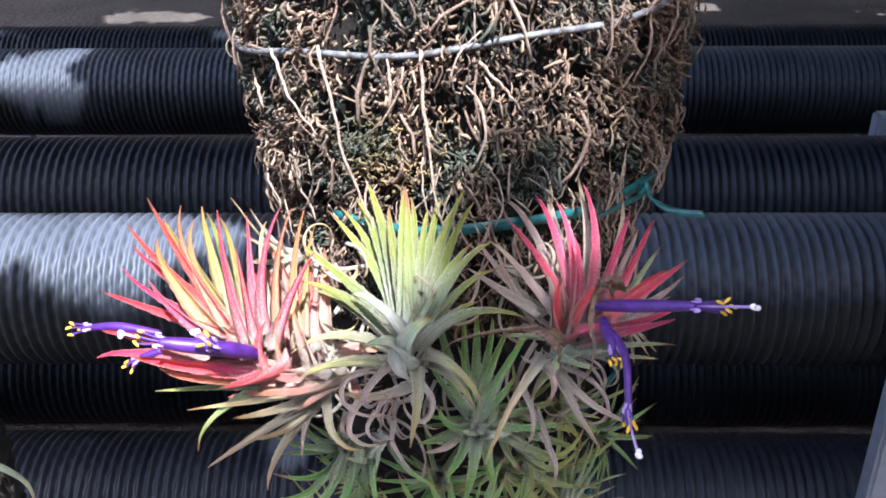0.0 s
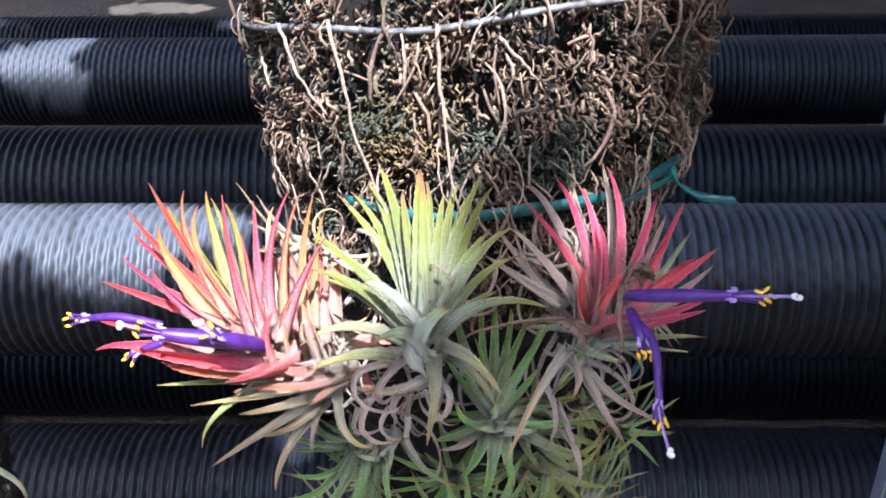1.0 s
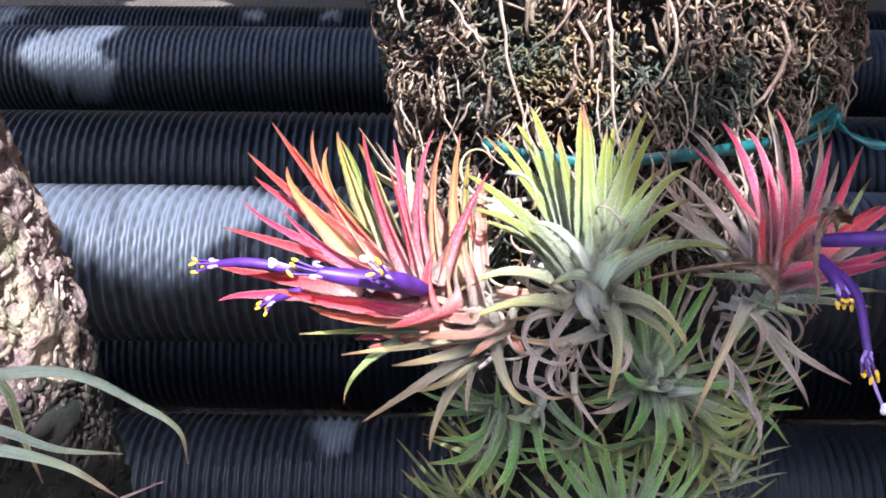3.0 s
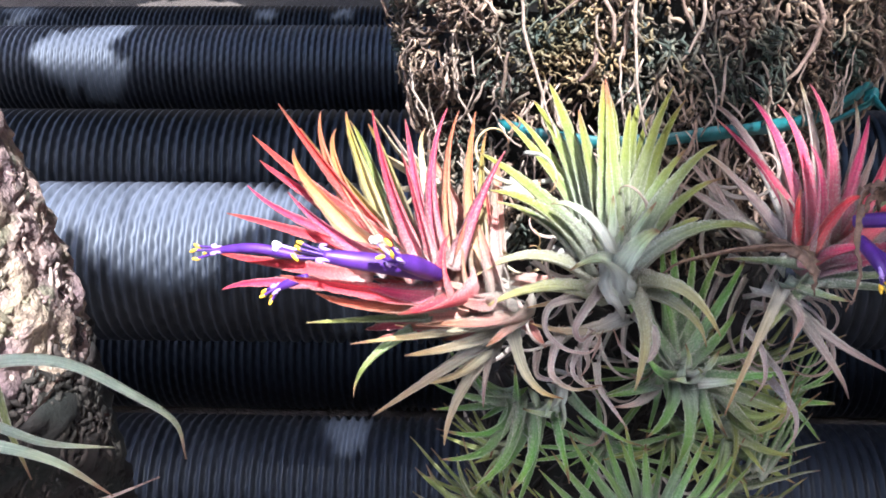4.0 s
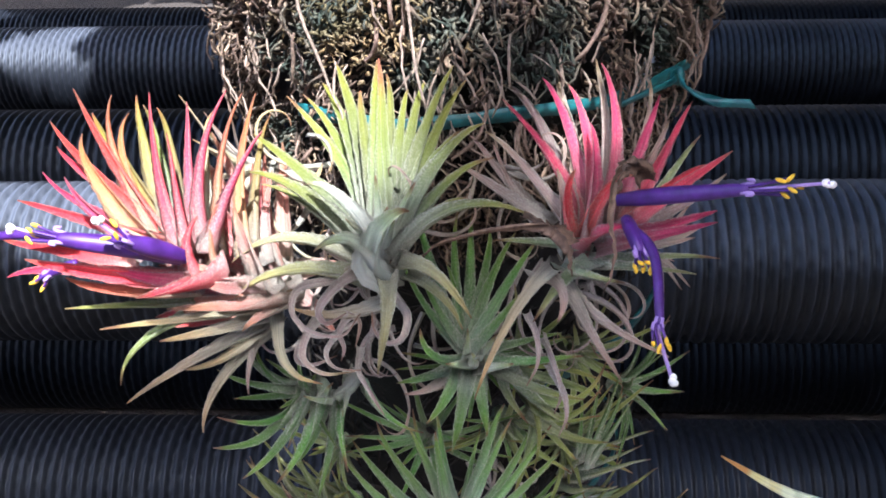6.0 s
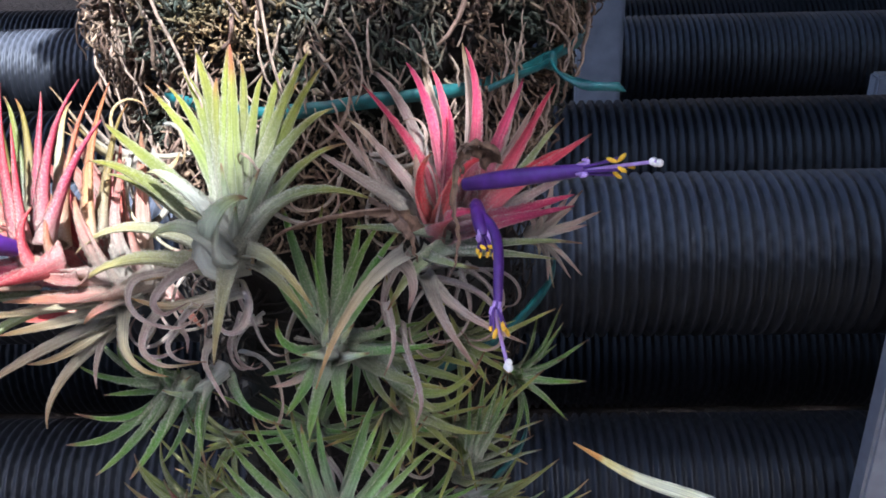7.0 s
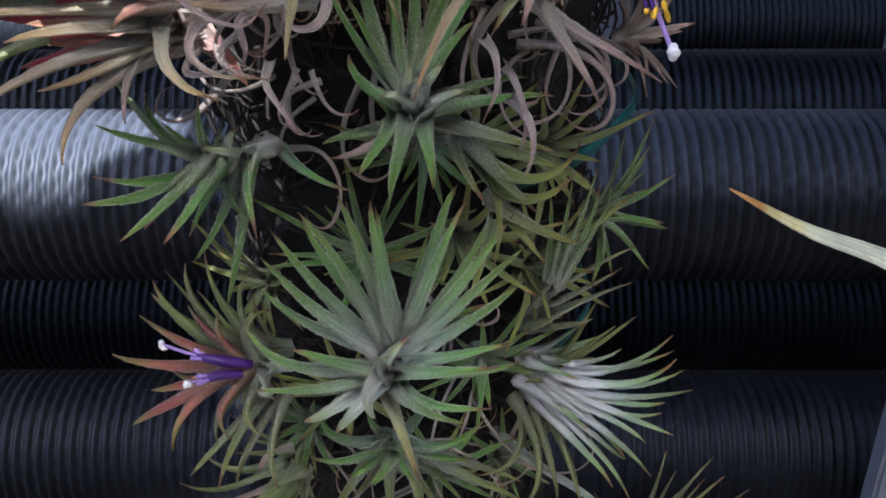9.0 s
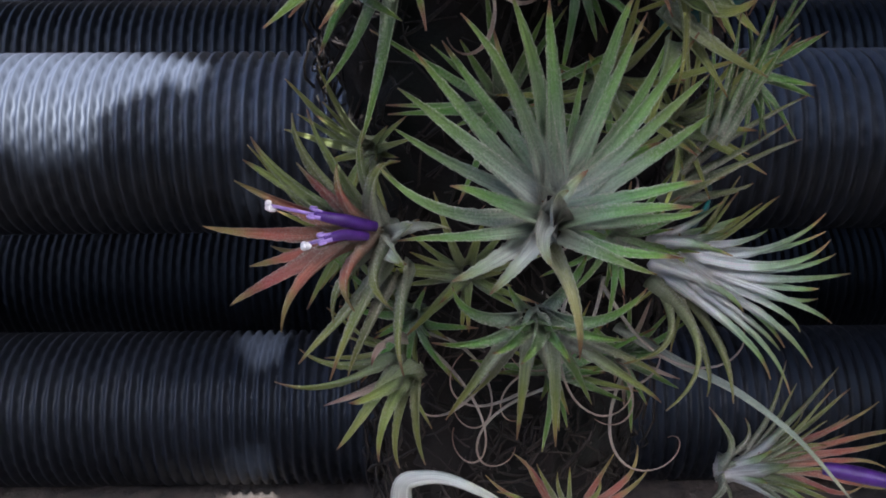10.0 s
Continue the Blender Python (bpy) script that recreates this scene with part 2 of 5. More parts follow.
def bark_material():
    """Mauve and cream crumbling cork with dark cracks and a little moss."""
    m, nt, bsdf = shader("cork_bark", 0.92)
    col = ramp(nt, noise_out(nt, 55, 4), [(0.34, (0.165, 0.115, 0.118)), (0.5, (0.24, 0.178, 0.155)), (0.64, (0.33, 0.265, 0.19))])
    green = ramp(nt, noise_out(nt, 90, 2), [(0.62, (0, 0, 0)), (0.70, (1, 1, 1))])
    col = mix(nt, math_node(nt, "MULTIPLY", green, 0.55), col, (0.13, 0.16, 0.09))
    cracks = noise_out(nt, 210, 4, rough=0.65)
    col = mix(nt, 0.85, col, ramp(nt, cracks, [(0.36, (0.30, 0.26, 0.25)), (0.50, (0.95, 0.95, 0.95)), (0.7, (1.25, 1.2, 1.15))]), "MULTIPLY")
    nt.links.new(col, bsdf.inputs["Base Color"])
    bump(nt, bsdf, cracks, 1.0, 0.003)
    return m


BARK = bark_material()


def pipe_material(name, lit_top, gloss):
    """Black plastic; upward faces mix to the given colour, which stands in for light."""
    m, nt, bsdf = shader(name, 0.5)
    bsdf.inputs["Specular IOR Level"].default_value = gloss
    bsdf.inputs["IOR"].default_value = 1.5
    bsdf.inputs["Specular Tint"].default_value = (0.84, 0.93, 1.0, 1)
    n = noise_out(nt, 14, 5)
    pipe_tone = ramp(nt, n, [(0.35, (0.005, 0.0065, 0.010)), (0.62, (0.008, 0.010, 0.015)), (0.82, (0.014, 0.017, 0.024))])
    specks = ramp(nt, noise_out(nt, 95, 3), [(0.70, (0, 0, 0)), (0.80, (1, 1, 1))])
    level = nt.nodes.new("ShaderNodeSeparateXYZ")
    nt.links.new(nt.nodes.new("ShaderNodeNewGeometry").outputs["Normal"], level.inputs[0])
    top_light = math_node(nt, "MULTIPLY", ramp(nt, level.outputs["Z"], [(0.25, (0, 0, 0)), (0.95, (1, 1, 1))]), ramp(nt, noise_out(nt, 9, 4), [(0.3, (0.6, 0.6, 0.6)), (0.7, (1, 1, 1))]))
    pipe_tone = mix(nt, top_light, pipe_tone, lit_top)
    nt.links.new(mix(nt, math_node(nt, "MULTIPLY", specks, 0.15), pipe_tone, (0.16, 0.13, 0.11)), bsdf.inputs["Base Color"])
    nt.links.new(ramp(nt, n, [(0.3, (0.48, 0.48, 0.48)), (0.8, (0.58, 0.58, 0.58))]), bsdf.inputs["Roughness"])
    bump(nt, bsdf, noise_out(nt, 60, 3), 0.15, 0.001)
    return m


# lit and shaded copies of one plastic: paler for sunlit pipes, darker for shaded
PIPE = pipe_material("lit_black_plastic", (0.098, 0.113, 0.145), 0.47)
SHADEPIPE = pipe_material("shaded_black_plastic", (0.013, 0.016, 0.024), 0.37)


def ground_material():
    m, nt, bsdf = shader("dry_soil", 0.95)
    a = ramp(nt, noise_out(nt, 3, 6), [(0.3, (0.055, 0.046, 0.040)), (0.7, (0.095, 0.082, 0.070))])
    b = ramp(nt, noise_out(nt, 60, 4), [(0.35, (0.55, 0.55, 0.55)), (0.7, (1.2, 1.15, 1.1))])
    nt.links.new(mix(nt, 0.8, a, b, "MULTIPLY"), bsdf.inputs["Base Color"])
    bump(nt, bsdf, noise_out(nt, 40, 6), 0.7, 0.02)
    return m


SOIL = ground_material()
BLOCKER = plain("dark_blocker", (0.03, 0.028, 0.027), 0.8, 0.4, 6, 0.004)
CANOPY = plain("tree_leaf", (0.055, 0.10, 0.03), 0.5, 0.3, 20)
TRUNK = plain("tree_bark", (0.16, 0.12, 0.09), 0.9, 0.4, 25, 0.01)


# ---- building helpers ----
def part(name, data, material, parent=None, label="", smooth=True):
    if isinstance(data, bmesh.types.BMesh):
        me = bpy.data.meshes.new(name)
        data.to_mesh(me)
        data.free()
    else:
        me = data
    me.materials.append(material)
    if smooth:
        me.polygons.foreach_set("use_smooth", [True] * len(me.polygons))
    ob = new(name, me)
    if parent is not None:
        ob.parent = parent
    if label:
        ob["label"] = label
    return ob


def mesh_of(verts, faces, name="mesh"):
    me = bpy.data.meshes.new(name)
    me.from_pydata([tuple(v) for v in verts], [], faces)
    me.update()
    return me


def box(bm, size, m, bevel=0.0):
    r = bmesh.ops.create_cube(bm, size=1.0, matrix=m @ Matrix.Diagonal((*size, 1)))
    if bevel:
        edges = list({e for v in r["verts"] for e in v.link_edges})
        bmesh.ops.bevel(bm, geom=edges, offset=bevel, segments=2, affect="EDGES")


def bezier(p, t):
    """A point on the curve of any degree through the control points p."""
    p = [Vector(q) for q in p]
    while len(p) > 1:
        p = [a.lerp(b, t) for a, b in zip(p, p[1:])]
    return p[0]


def spline(points, steps):
    """A smooth line through the points."""
    pts = [Vector(p) for p in points]
    pts = [pts[0] * 2 - pts[1]] + pts + [pts[-1] * 2 - pts[-2]]
    out = []
    n = len(pts) - 3
    for i in range(steps + 1):
        u = i / steps * n
        k = min(int(u), n - 1)
        f = u - k
        a, b, c, d = pts[k:k + 4]
        out.append(0.5 * (2 * b + (c - a) * f + (2 * a - 5 * b + 4 * c - d) * f * f + (3 * b - a - 3 * c + d) * f ** 3))
    return out


def tube(path, radii, sides=8, closed_ends=True):
    """A round body along the path."""
    path = [Vector(p) for p in path]
    verts, faces = [], []
    ref = None
    for i, p in enumerate(path):
        t = (path[min(i + 1, len(path) - 1)] - path[max(i - 1, 0)]).normalized()
        if ref is None:
            ref = t.orthogonal().normalized()
        ref = (ref - t * ref.dot(t)).normalized()
        side = t.cross(ref)
        r = radii[i] if hasattr(radii, "__len__") else radii
        for k in range(sides):
            a = 2 * math.pi * k / sides
            verts.append(p + (ref * math.cos(a) + side * math.sin(a)) * r)
    for i in range(len(path) - 1):
        for k in range(sides):
            k2 = (k + 1) % sides
            faces.append((i * sides + k, i * sides + k2, (i + 1) * sides + k2, (i + 1) * sides + k))
    if closed_ends:
        faces.append(tuple(range(sides))[::-1])
        faces.append(tuple((len(path) - 1) * sides + k for k in range(sides)))
    return mesh_of(verts, faces)


def blade(path, width, up, channel=0.35, thick=0.0011, teeth=0.09, blunt=False):
    """A leaf: a channelled blade that tapers from its sheath to a point. up: the side that the channel faces."""
    n = len(path) - 1
    verts, faces, along, rim, across = [], [], [], [], []
    ring = ((-1, 1.0, 0), (-0.55, 0.32, 0), (0, 0.0, 0), (0.55, 0.32, 0), (1, 1.0, 0), (0.6, 0.33, 0.8), (0, 0.0, 1.0), (-0.6, 0.33, 0.8))
    side = None
    for i, p in enumerate(path):
        t = i / n
        tan = (path[min(i + 1, n)] - path[max(i - 1, 0)]).normalized()
        s = tan.cross(up)
        if s.length < 0.05:
            s = side if side else tan.orthogonal()
        s = s.normalized()
        if side is not None:
            s = (s * 0.45 + side * 0.55).normalized()
        side = (s - tan * s.dot(tan)).normalized()
        nor = side.cross(tan).normalized()
        if blunt:
            w = width / 2 * min(1.0, (1 - t) * 9 + 0.3) * (0.85 + 0.3 * math.sin(t * 3))
        else:
            w = width / 2 * (0.68 * (1 - t) ** 0.66 + 0.20 * (1 - t) ** 4)
        w = max(w, 0.00018) * (1 + random.uniform(-teeth, teeth))
        th = thick * (1 - 0.75 * t)
        for x, lift, under in ring:
            verts.append(p + side * (x * w) + nor * (lift * w * channel * (1.25 - 0.6 * t) - under * th))
            along.append(t)
            rim.append(abs(x))
            across.append(x)
    m = len(ring)
    for i in range(n):
        for k in range(m):
            k2 = (k + 1) % m
            faces.append((i * m + k, i * m + k2, (i + 1) * m + k2, (i + 1) * m + k))
    faces.append(tuple(range(m))[::-1])
    faces.append(tuple(n * m + k for k in range(m)))
    me = mesh_of(verts, faces, "leaf")
    a = me.attributes.new("along", "FLOAT", "POINT")
    a.data.foreach_set("value", along)
    for name, values in (("rim", rim), ("across", across)):
        a = me.attributes.new(name, "FLOAT", "POINT")
        a.data.foreach_set("value", values)
    return me


def fibres(rng, count, surface, length, radius, lift, sides=4, rings=5, spread=0.7, fall=1.0, knob=0.2, wander=0.06):
    """Many short wandering root fibres on a surface, as one mesh. surface(rng) gives place, outward normal and the way down."""
    verts, faces = [], []
    for _ in range(count):
        p, nor, down = surface(rng)
        across = nor.cross(down)
        a = rng.gauss(0, spread)
        way = (down * math.cos(a) * fall + across * math.sin(a)).normalized()
        ln, r = rng.uniform(*length), rng.uniform(*radius)
        out = rng.uniform(*lift)
        path = []
        kink = across * rng.uniform(-0.25, 0.25) * ln
        for i in range(rings):
            t = i / (rings - 1)
            path.append(p + way * (ln * (t - 0.5)) + nor * (out * math.sin(math.pi * (0.15 + 0.75 * t)) + 0.001 * rng.uniform(-1, 1)) + kink * (t - 0.5) ** 2 * 4
                        + across * rng.uniform(-wander, wander) * ln)
        base = len(verts)
        ref = None
        for i, q in enumerate(path):
            t = (path[min(i + 1, rings - 1)] - path[max(i - 1, 0)]).normalized()
            ref = t.orthogonal().normalized() if ref is None else (ref - t * ref.dot(t)).normalized()
            s = t.cross(ref)
            rr = r * (1 - 0.35 * abs(2 * i / (rings - 1) - 1)) * rng.uniform(1 - knob, 1 + knob)
            for k in range(sides):
                b = 2 * math.pi * k / sides
                verts.append(q + (ref * math.cos(b) + s * math.sin(b)) * rr)
        for i in range(rings - 1):
            for k in range(sides):
                k2 = (k + 1) % sides
                faces.append((base + i * sides + k, base + i * sides + k2, base + (i + 1) * sides + k2, base + (i + 1) * sides + k))
        faces.append(tuple(base + k for k in range(sides))[::-1])
        faces.append(tuple(base + (rings - 1) * sides + k for k in range(sides)))
    return mesh_of(verts, faces)


# ---- ground and rack of pipes ----
ground = tagged(part("ground", mesh_of([(-60, -60, 0), (60, -60, 0), (60, 60, 0), (-60, 60, 0)], [(0, 1, 2, 3)]), SOIL, smooth=False),
                "dry grey-brown soil ground under the rack", "ground", kind="structure")

# unseen walls, added to keep low sky light off the pipes
for name, x, y, sx, sy, top in (("wall_north", 0.0, 6.4, 9.6, 0.2, 4.6), ("wall_south", 0.0, -6.4, 9.6, 0.2, 6.6), ("wall_east", 4.8, 0.0, 0.2, 12.6, 3.4), ("wall_west", -4.8, 0.0, 0.2, 12.6, 2.6)):
    bm = bmesh.new()
    box(bm, (sx, sy, top), pose(x, y, top / 2))
    tagged(part(name, bm, BLOCKER, smooth=False), "unseen dark wall added to block low sky light", "wall", kind="structure")

PITCH, RADIUS = 0.0130, 0.092


def ribbed_pipe(length, radius, pitch, sides=96):
    """A corrugated pipe: rounded ridges, and between them troughs that are pinched all round in a staggered pattern."""
    profile = ((0.0, -0.0072), (0.20, -0.0066), (0.36, 0.0), (0.64, 0.0), (0.80, -0.0066))
    rings = [((i + u) * pitch - length / 2, d, i) for i in range(int(length / pitch)) for u, d in profile]
    verts, faces = [], []
    for x, d, i in rings:
        for k in range(sides):
            a = 2 * math.pi * k / sides
            q = radius + d * (0.83 + 0.17 * math.cos(24 * a + math.pi * (i % 2)))
            verts.append((x, q * math.cos(a), q * math.sin(a)))
    for i in range(len(rings) - 1):
        for k in range(sides):
            k2 = (k + 1) % sides
            faces.append((i * sides + k, i * sides + k2, (i + 1) * sides + k2, (i + 1) * sides + k))
    return mesh_of(verts, faces)


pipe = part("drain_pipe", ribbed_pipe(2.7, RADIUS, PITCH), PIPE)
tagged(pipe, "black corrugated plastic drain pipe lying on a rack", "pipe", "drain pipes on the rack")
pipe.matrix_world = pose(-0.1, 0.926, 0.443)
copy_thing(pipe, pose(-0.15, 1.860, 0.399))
pipe = part("drain_pipe", ribbed_pipe(2.7, RADIUS, PITCH), SHADEPIPE)
tagged(pipe, "black corrugated plastic drain pipe lying on a rack, in the shaded tone", "pipe", "drain pipes on the rack")
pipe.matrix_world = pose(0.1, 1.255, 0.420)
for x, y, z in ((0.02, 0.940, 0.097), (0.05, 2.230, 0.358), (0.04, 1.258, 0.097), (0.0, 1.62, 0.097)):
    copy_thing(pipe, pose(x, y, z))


def post(x, y, top, width, depth):
    bm = bmesh.new()
    box(bm, (width, depth, top), pose(x, y, top / 2), 0.004)
    return tagged(part("rack_post", bm, STEEL, smooth=False), "grey painted flat post holding the pipes", "post", "rack posts")


post(0.522, 0.806, 0.62, 0.066, 0.03)
post(0.267, 1.42, 1.5, 0.070, 0.03)
post(0.742, 1.42, 0.497, 0.09, 0.03)


def rack_rail(x):
    bm = bmesh.new()
    box(bm, (0.04, 1.75, 0.04), pose(x, 1.58, 0.2775, math.degrees(-math.atan(0.0752))), 0.003)
    for y in (0.78, 2.36):
        top = 0.3605 - 0.0752 * (y - 0.8) - 0.04
        box(bm, (0.04, 0.04, top), pose(x, y, top / 2), 0.003)
    for y, low in ((1.86, 0.399), (2.23, 0.358)):
        under = 0.3605 - 0.0752 * (y - 0.8)
        tall = low - RADIUS - under + 0.010
        box(bm, (0.04, 0.06, tall), pose(x, y, under - 0.008 + tall / 2), 0.002)
    return tagged(part("rack_rail", bm, STEEL, smooth=False), "grey painted rail on legs carrying the pipes", "rack", "rack rails")


rack_rail(-1.20)
rack_rail(1.12)

# ---- hanging fern-root mount ----
AX, AY = 0.011, 0.375
PROFILE = ((0.4, 0.034), (0.43, 0.054), (0.5, 0.062), (0.6, 0.067), (0.66, 0.071), (0.7, 0.076), (0.775, 0.079), (0.79, 0.082), (0.808, 0.085), (0.829, 0.092), (0.85, 0.097), (0.87, 0.0995), (0.95, 0.1015), (1.08, 0.098), (1.12, 0.085), (1.125, 0.02))


def radius_at(z, profile):
    for (z0, r0), (z1, r1) in zip(profile, profile[1:]):
        if z <= z1:
            return r0 + (r1 - r0) * max(0.0, (z - z0) / (z1 - z0))
    return profile[-1][1]


def blocky(a, n):
    """How far the outline of a rounded square lies out at the angle a."""
    return (abs(math.sin(a)) ** n + abs(math.cos(a)) ** n) ** (-1 / n)


def oval(z):
    """How much shallower than wide the block is at a height."""
    return 1.0 - 0.15 * min(1.0, max(0.0, (z - 0.78) / 0.05))


def turned(profile, x, y, rough, scale, sides=72, rings=90, square=2.0, deep=lambda z: 1.0):
    z0, z1 = profile[0][0], profile[-1][0]
    verts, faces = [], []
    for i in range(rings + 1):
        z = z0 + (z1 - z0) * i / rings
        for k in range(sides):
            a = 2 * math.pi * k / sides
            d = Vector((math.sin(a), -math.cos(a), 0))
            r = radius_at(z, profile) * blocky(a - 0.78, square)
            r += rough * (noise.fractal(Vector((d.x * 0.09, d.y * 0.09, z)) * scale, 1.0, 2.0, 3) - 0.2)
            verts.append((x + d.x * r, y + d.y * r * deep(z), z))
    for i in range(rings):
        for k in range(sides):
            k2 = (k + 1) % sides
            faces.append((i * sides + k, i * sides + k2, (i + 1) * sides + k2, (i + 1) * sides + k))
    faces.append(tuple(range(sides))[::-1])
    faces.append(tuple(rings * sides + k for k in range(sides)))
    return mesh_of(verts, faces)


mount = tagged(new("fern_root_mount"), "brown hanging tree-fern root block wound with wire and ties", "plant mount")
mount.location = (AX, AY, 0.40)
home = Matrix.Translation((-AX, -AY, -0.40))


def on_mount(name, me, material, label="", parent=mount):
    me.transform(home)
    return part(name, me, material, parent, label)


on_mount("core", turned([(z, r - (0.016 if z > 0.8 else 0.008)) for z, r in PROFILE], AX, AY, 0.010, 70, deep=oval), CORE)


def skin(lo, hi, depth=0.0, wide=1.75):
    def surface(rng):
        while True:
            a, z = rng.uniform(-wide, wide), rng.uniform(lo, hi)
            d = Vector((math.sin(a), -math.cos(a), 0))
            lump = noise.noise(Vector((d.x * 0.09, d.y * 0.09, z)) * 62)
            if lump > -0.12 or rng.random() < 0.22:
                break
        r = radius_at(z, PROFILE) - depth - rng.uniform(0, 0.008) + 0.006 * lump
        return Vector((AX + d.x * r, AY + d.y * r * oval(z), z)), d, Vector((0, 0, -1))
    return surface


def stubs(lo, hi, depth=0.0, wide=1.75):
    flat = skin(lo, hi, depth, wide)

    def surface(rng):
        p, d, down = flat(rng)
        way = (d + down * rng.uniform(-0.4, 1.2) + d.cross(down) * rng.uniform(-0.7, 0.7)).normalized()
        return p, way.orthogonal().normalized(), way
    return surface


rng = random.Random(5)
block = fibres(rng, 2600, skin(0.775, 1.06, -0.001), (0.005, 0.015), (0.0003, 0.0008), (-0.004, 0.005), spread=0.6, knob=0.3, wander=0.025)
on_mount("matted_fibre", block, FIBRE, "matted tan and brown root fibre")["kind"] = "stuff"
knobs = fibres(rng, 13500, stubs(0.775, 1.03, 0.000), (0.0025, 0.007), (0.0004, 0.0009), (0.0, 0.001), rings=4, spread=0.45, knob=0.35, wander=0.03)
on_mount("fibre_stub", knobs, FIBRE, "knobbly cut fibre ends")["kind"] = "stuff"
twigs = fibres(rng, 110, skin(0.80, 1.02, -0.003, wide=1.6), (0.012, 0.036), (0.0005, 0.0010), (0.001, 0.005), sides=6, rings=8, spread=0.6, knob=0.15, wander=0.014)
on_mount("twig", twigs, TWIG, "brittle reddish brown root twigs")["kind"] = "stuff"


def clump(rng):
    """A place on the mossy clump in the middle of the block's face."""
    a, z = rng.gauss(-0.28, 0.13), rng.gauss(0.862, 0.009)
    d = Vector((math.sin(a), -math.cos(a), 0))
    r = radius_at(z, PROFILE) + rng.uniform(-0.002, 0.003)
    way = (d + Vector((rng.uniform(-1, 1), rng.uniform(-1, 1), rng.uniform(-1, 1)))).normalized()
    return Vector((AX + d.x * r, AY + d.y * r * oval(z), z)), way.orthogonal().normalized(), way


moss = fibres(rng, 330, clump, (0.0015, 0.005), (0.0003, 0.0007), (0.0, 0.001), rings=4, spread=1.0, knob=0.5)
on_mount("moss_clump", moss, MOSS, "ochre dry moss caught in the fibre")["kind"] = "stuff"
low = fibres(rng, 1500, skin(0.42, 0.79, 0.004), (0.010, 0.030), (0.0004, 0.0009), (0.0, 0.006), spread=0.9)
on_mount("lower_fibre", low, SHADEFIBRE, "fine fibre below the tie, darkened for the shade between the plants")["kind"] = "stuff"
loose = fibres(rng, 60, skin(0.79, 1.0, wide=1.5), (0.014, 0.036), (0.0004, 0.0008), (0.002, 0.006), sides=5, rings=9, spread=0.45, wander=0.018)
on_mount("loose_fibre", loose, ROOT, "long loose root hairs")["kind"] = "stuff"

hanging = fibres(rng, 120, skin(0.800, 0.850, -0.003, wide=1.2), (0.012, 0.034), (0.0003, 0.0006), (0.001, 0.005), sides=5, rings=9, spread=0.4, wander=0.018)
on_mount("hanging_root", hanging, ROOT, "thin pale roots hanging over the tie")["kind"] = "stuff"

ROOTS = (
    ((-0.043, 0.279, 0.905), (-0.038, 0.274, 0.885), (-0.034, 0.272, 0.862), (-0.026, 0.272, 0.838), (-0.020, 0.268, 0.822)),
    ((-0.004, 0.272, 0.905), (-0.003, 0.270, 0.885), (-0.001, 0.268, 0.868), (0.001, 0.266, 0.850), (0.006, 0.264, 0.832)),
    ((-0.062, 0.286, 0.902), (-0.054, 0.276, 0.886), (-0.044, 0.272, 0.872)),
    ((0.018, 0.274, 0.900), (0.030, 0.276, 0.886), (0.038, 0.280, 0.874)),
    ((0.060, 0.292, 0.880), (0.064, 0.292, 0.862), (0.058, 0.288, 0.846)),
)
for pts in ROOTS:
    line = [p + Vector((0, 0.016, 0)) for p in spline(pts, 14)]
    line = [p + Vector((random.uniform(-1, 1), random.uniform(-1, 1), 0)) * 0.0006 for p in line]
    on_mount("root", tube(line, [0.00072 * (1 - 0.5 * i / 14) * random.uniform(0.85, 1.15) for i in range(15)], 7), ROOT, "pale dry hanging root")


def hoop(z, sag, out, lo, hi, steps=60, drift=0.0):
    """A line wound round the mount from one angle to another, seen from above clockwise."""
    pts = []
    for i in range(steps + 1):
        a = lo + (hi - lo) * i / steps
        zz = z + sag * math.cos(a) + drift * math.sin(a) + 0.0012 * math.sin(7 * a)
        r = radius_at(zz, PROFILE) + out + 0.0012 * math.sin(5 * a + 1)
        pts.append(Vector((AX + r * math.sin(a), AY - r * math.cos(a) * oval(zz), zz)))
    return pts


on_mount("wire", tube(hoop(0.9035, 0.002, 0.0008, -1.40, 3.0, 80, 0.0115), 0.0013, 8), WIRE, "dull galvanised binding wire")


def ribbon(line, width, twist=0.0, thick=0.0005):
    path = [Vector(p) for p in line]
    verts, faces = [], []
    n = len(path)
    for i, p in enumerate(path):
        t = (path[min(i + 1, n - 1)] - path[max(i - 1, 0)]).normalized()
        out = Vector((p.x - AX, p.y - AY, 0)).normalized()
        s = t.cross(out).normalized()
        s = (s * math.cos(twist * i / n) + out * math.sin(twist * i / n)).normalized()
        o = s.cross(t).normalized() * thick
        w = width / 2 * (1 + 0.12 * math.sin(i * 1.3))
        verts += [p - s * w - o, p + s * w - o, p + s * w + o, p - s * w + o]
    for i in range(n - 1):
        for k in range(4):
            k2 = (k + 1) % 4
            faces.append((i * 4 + k, i * 4 + k2, (i + 1) * 4 + k2, (i + 1) * 4 + k))
    faces += [(3, 2, 1, 0), tuple((n - 1) * 4 + k for k in range(4))]
    return mesh_of(verts, faces)


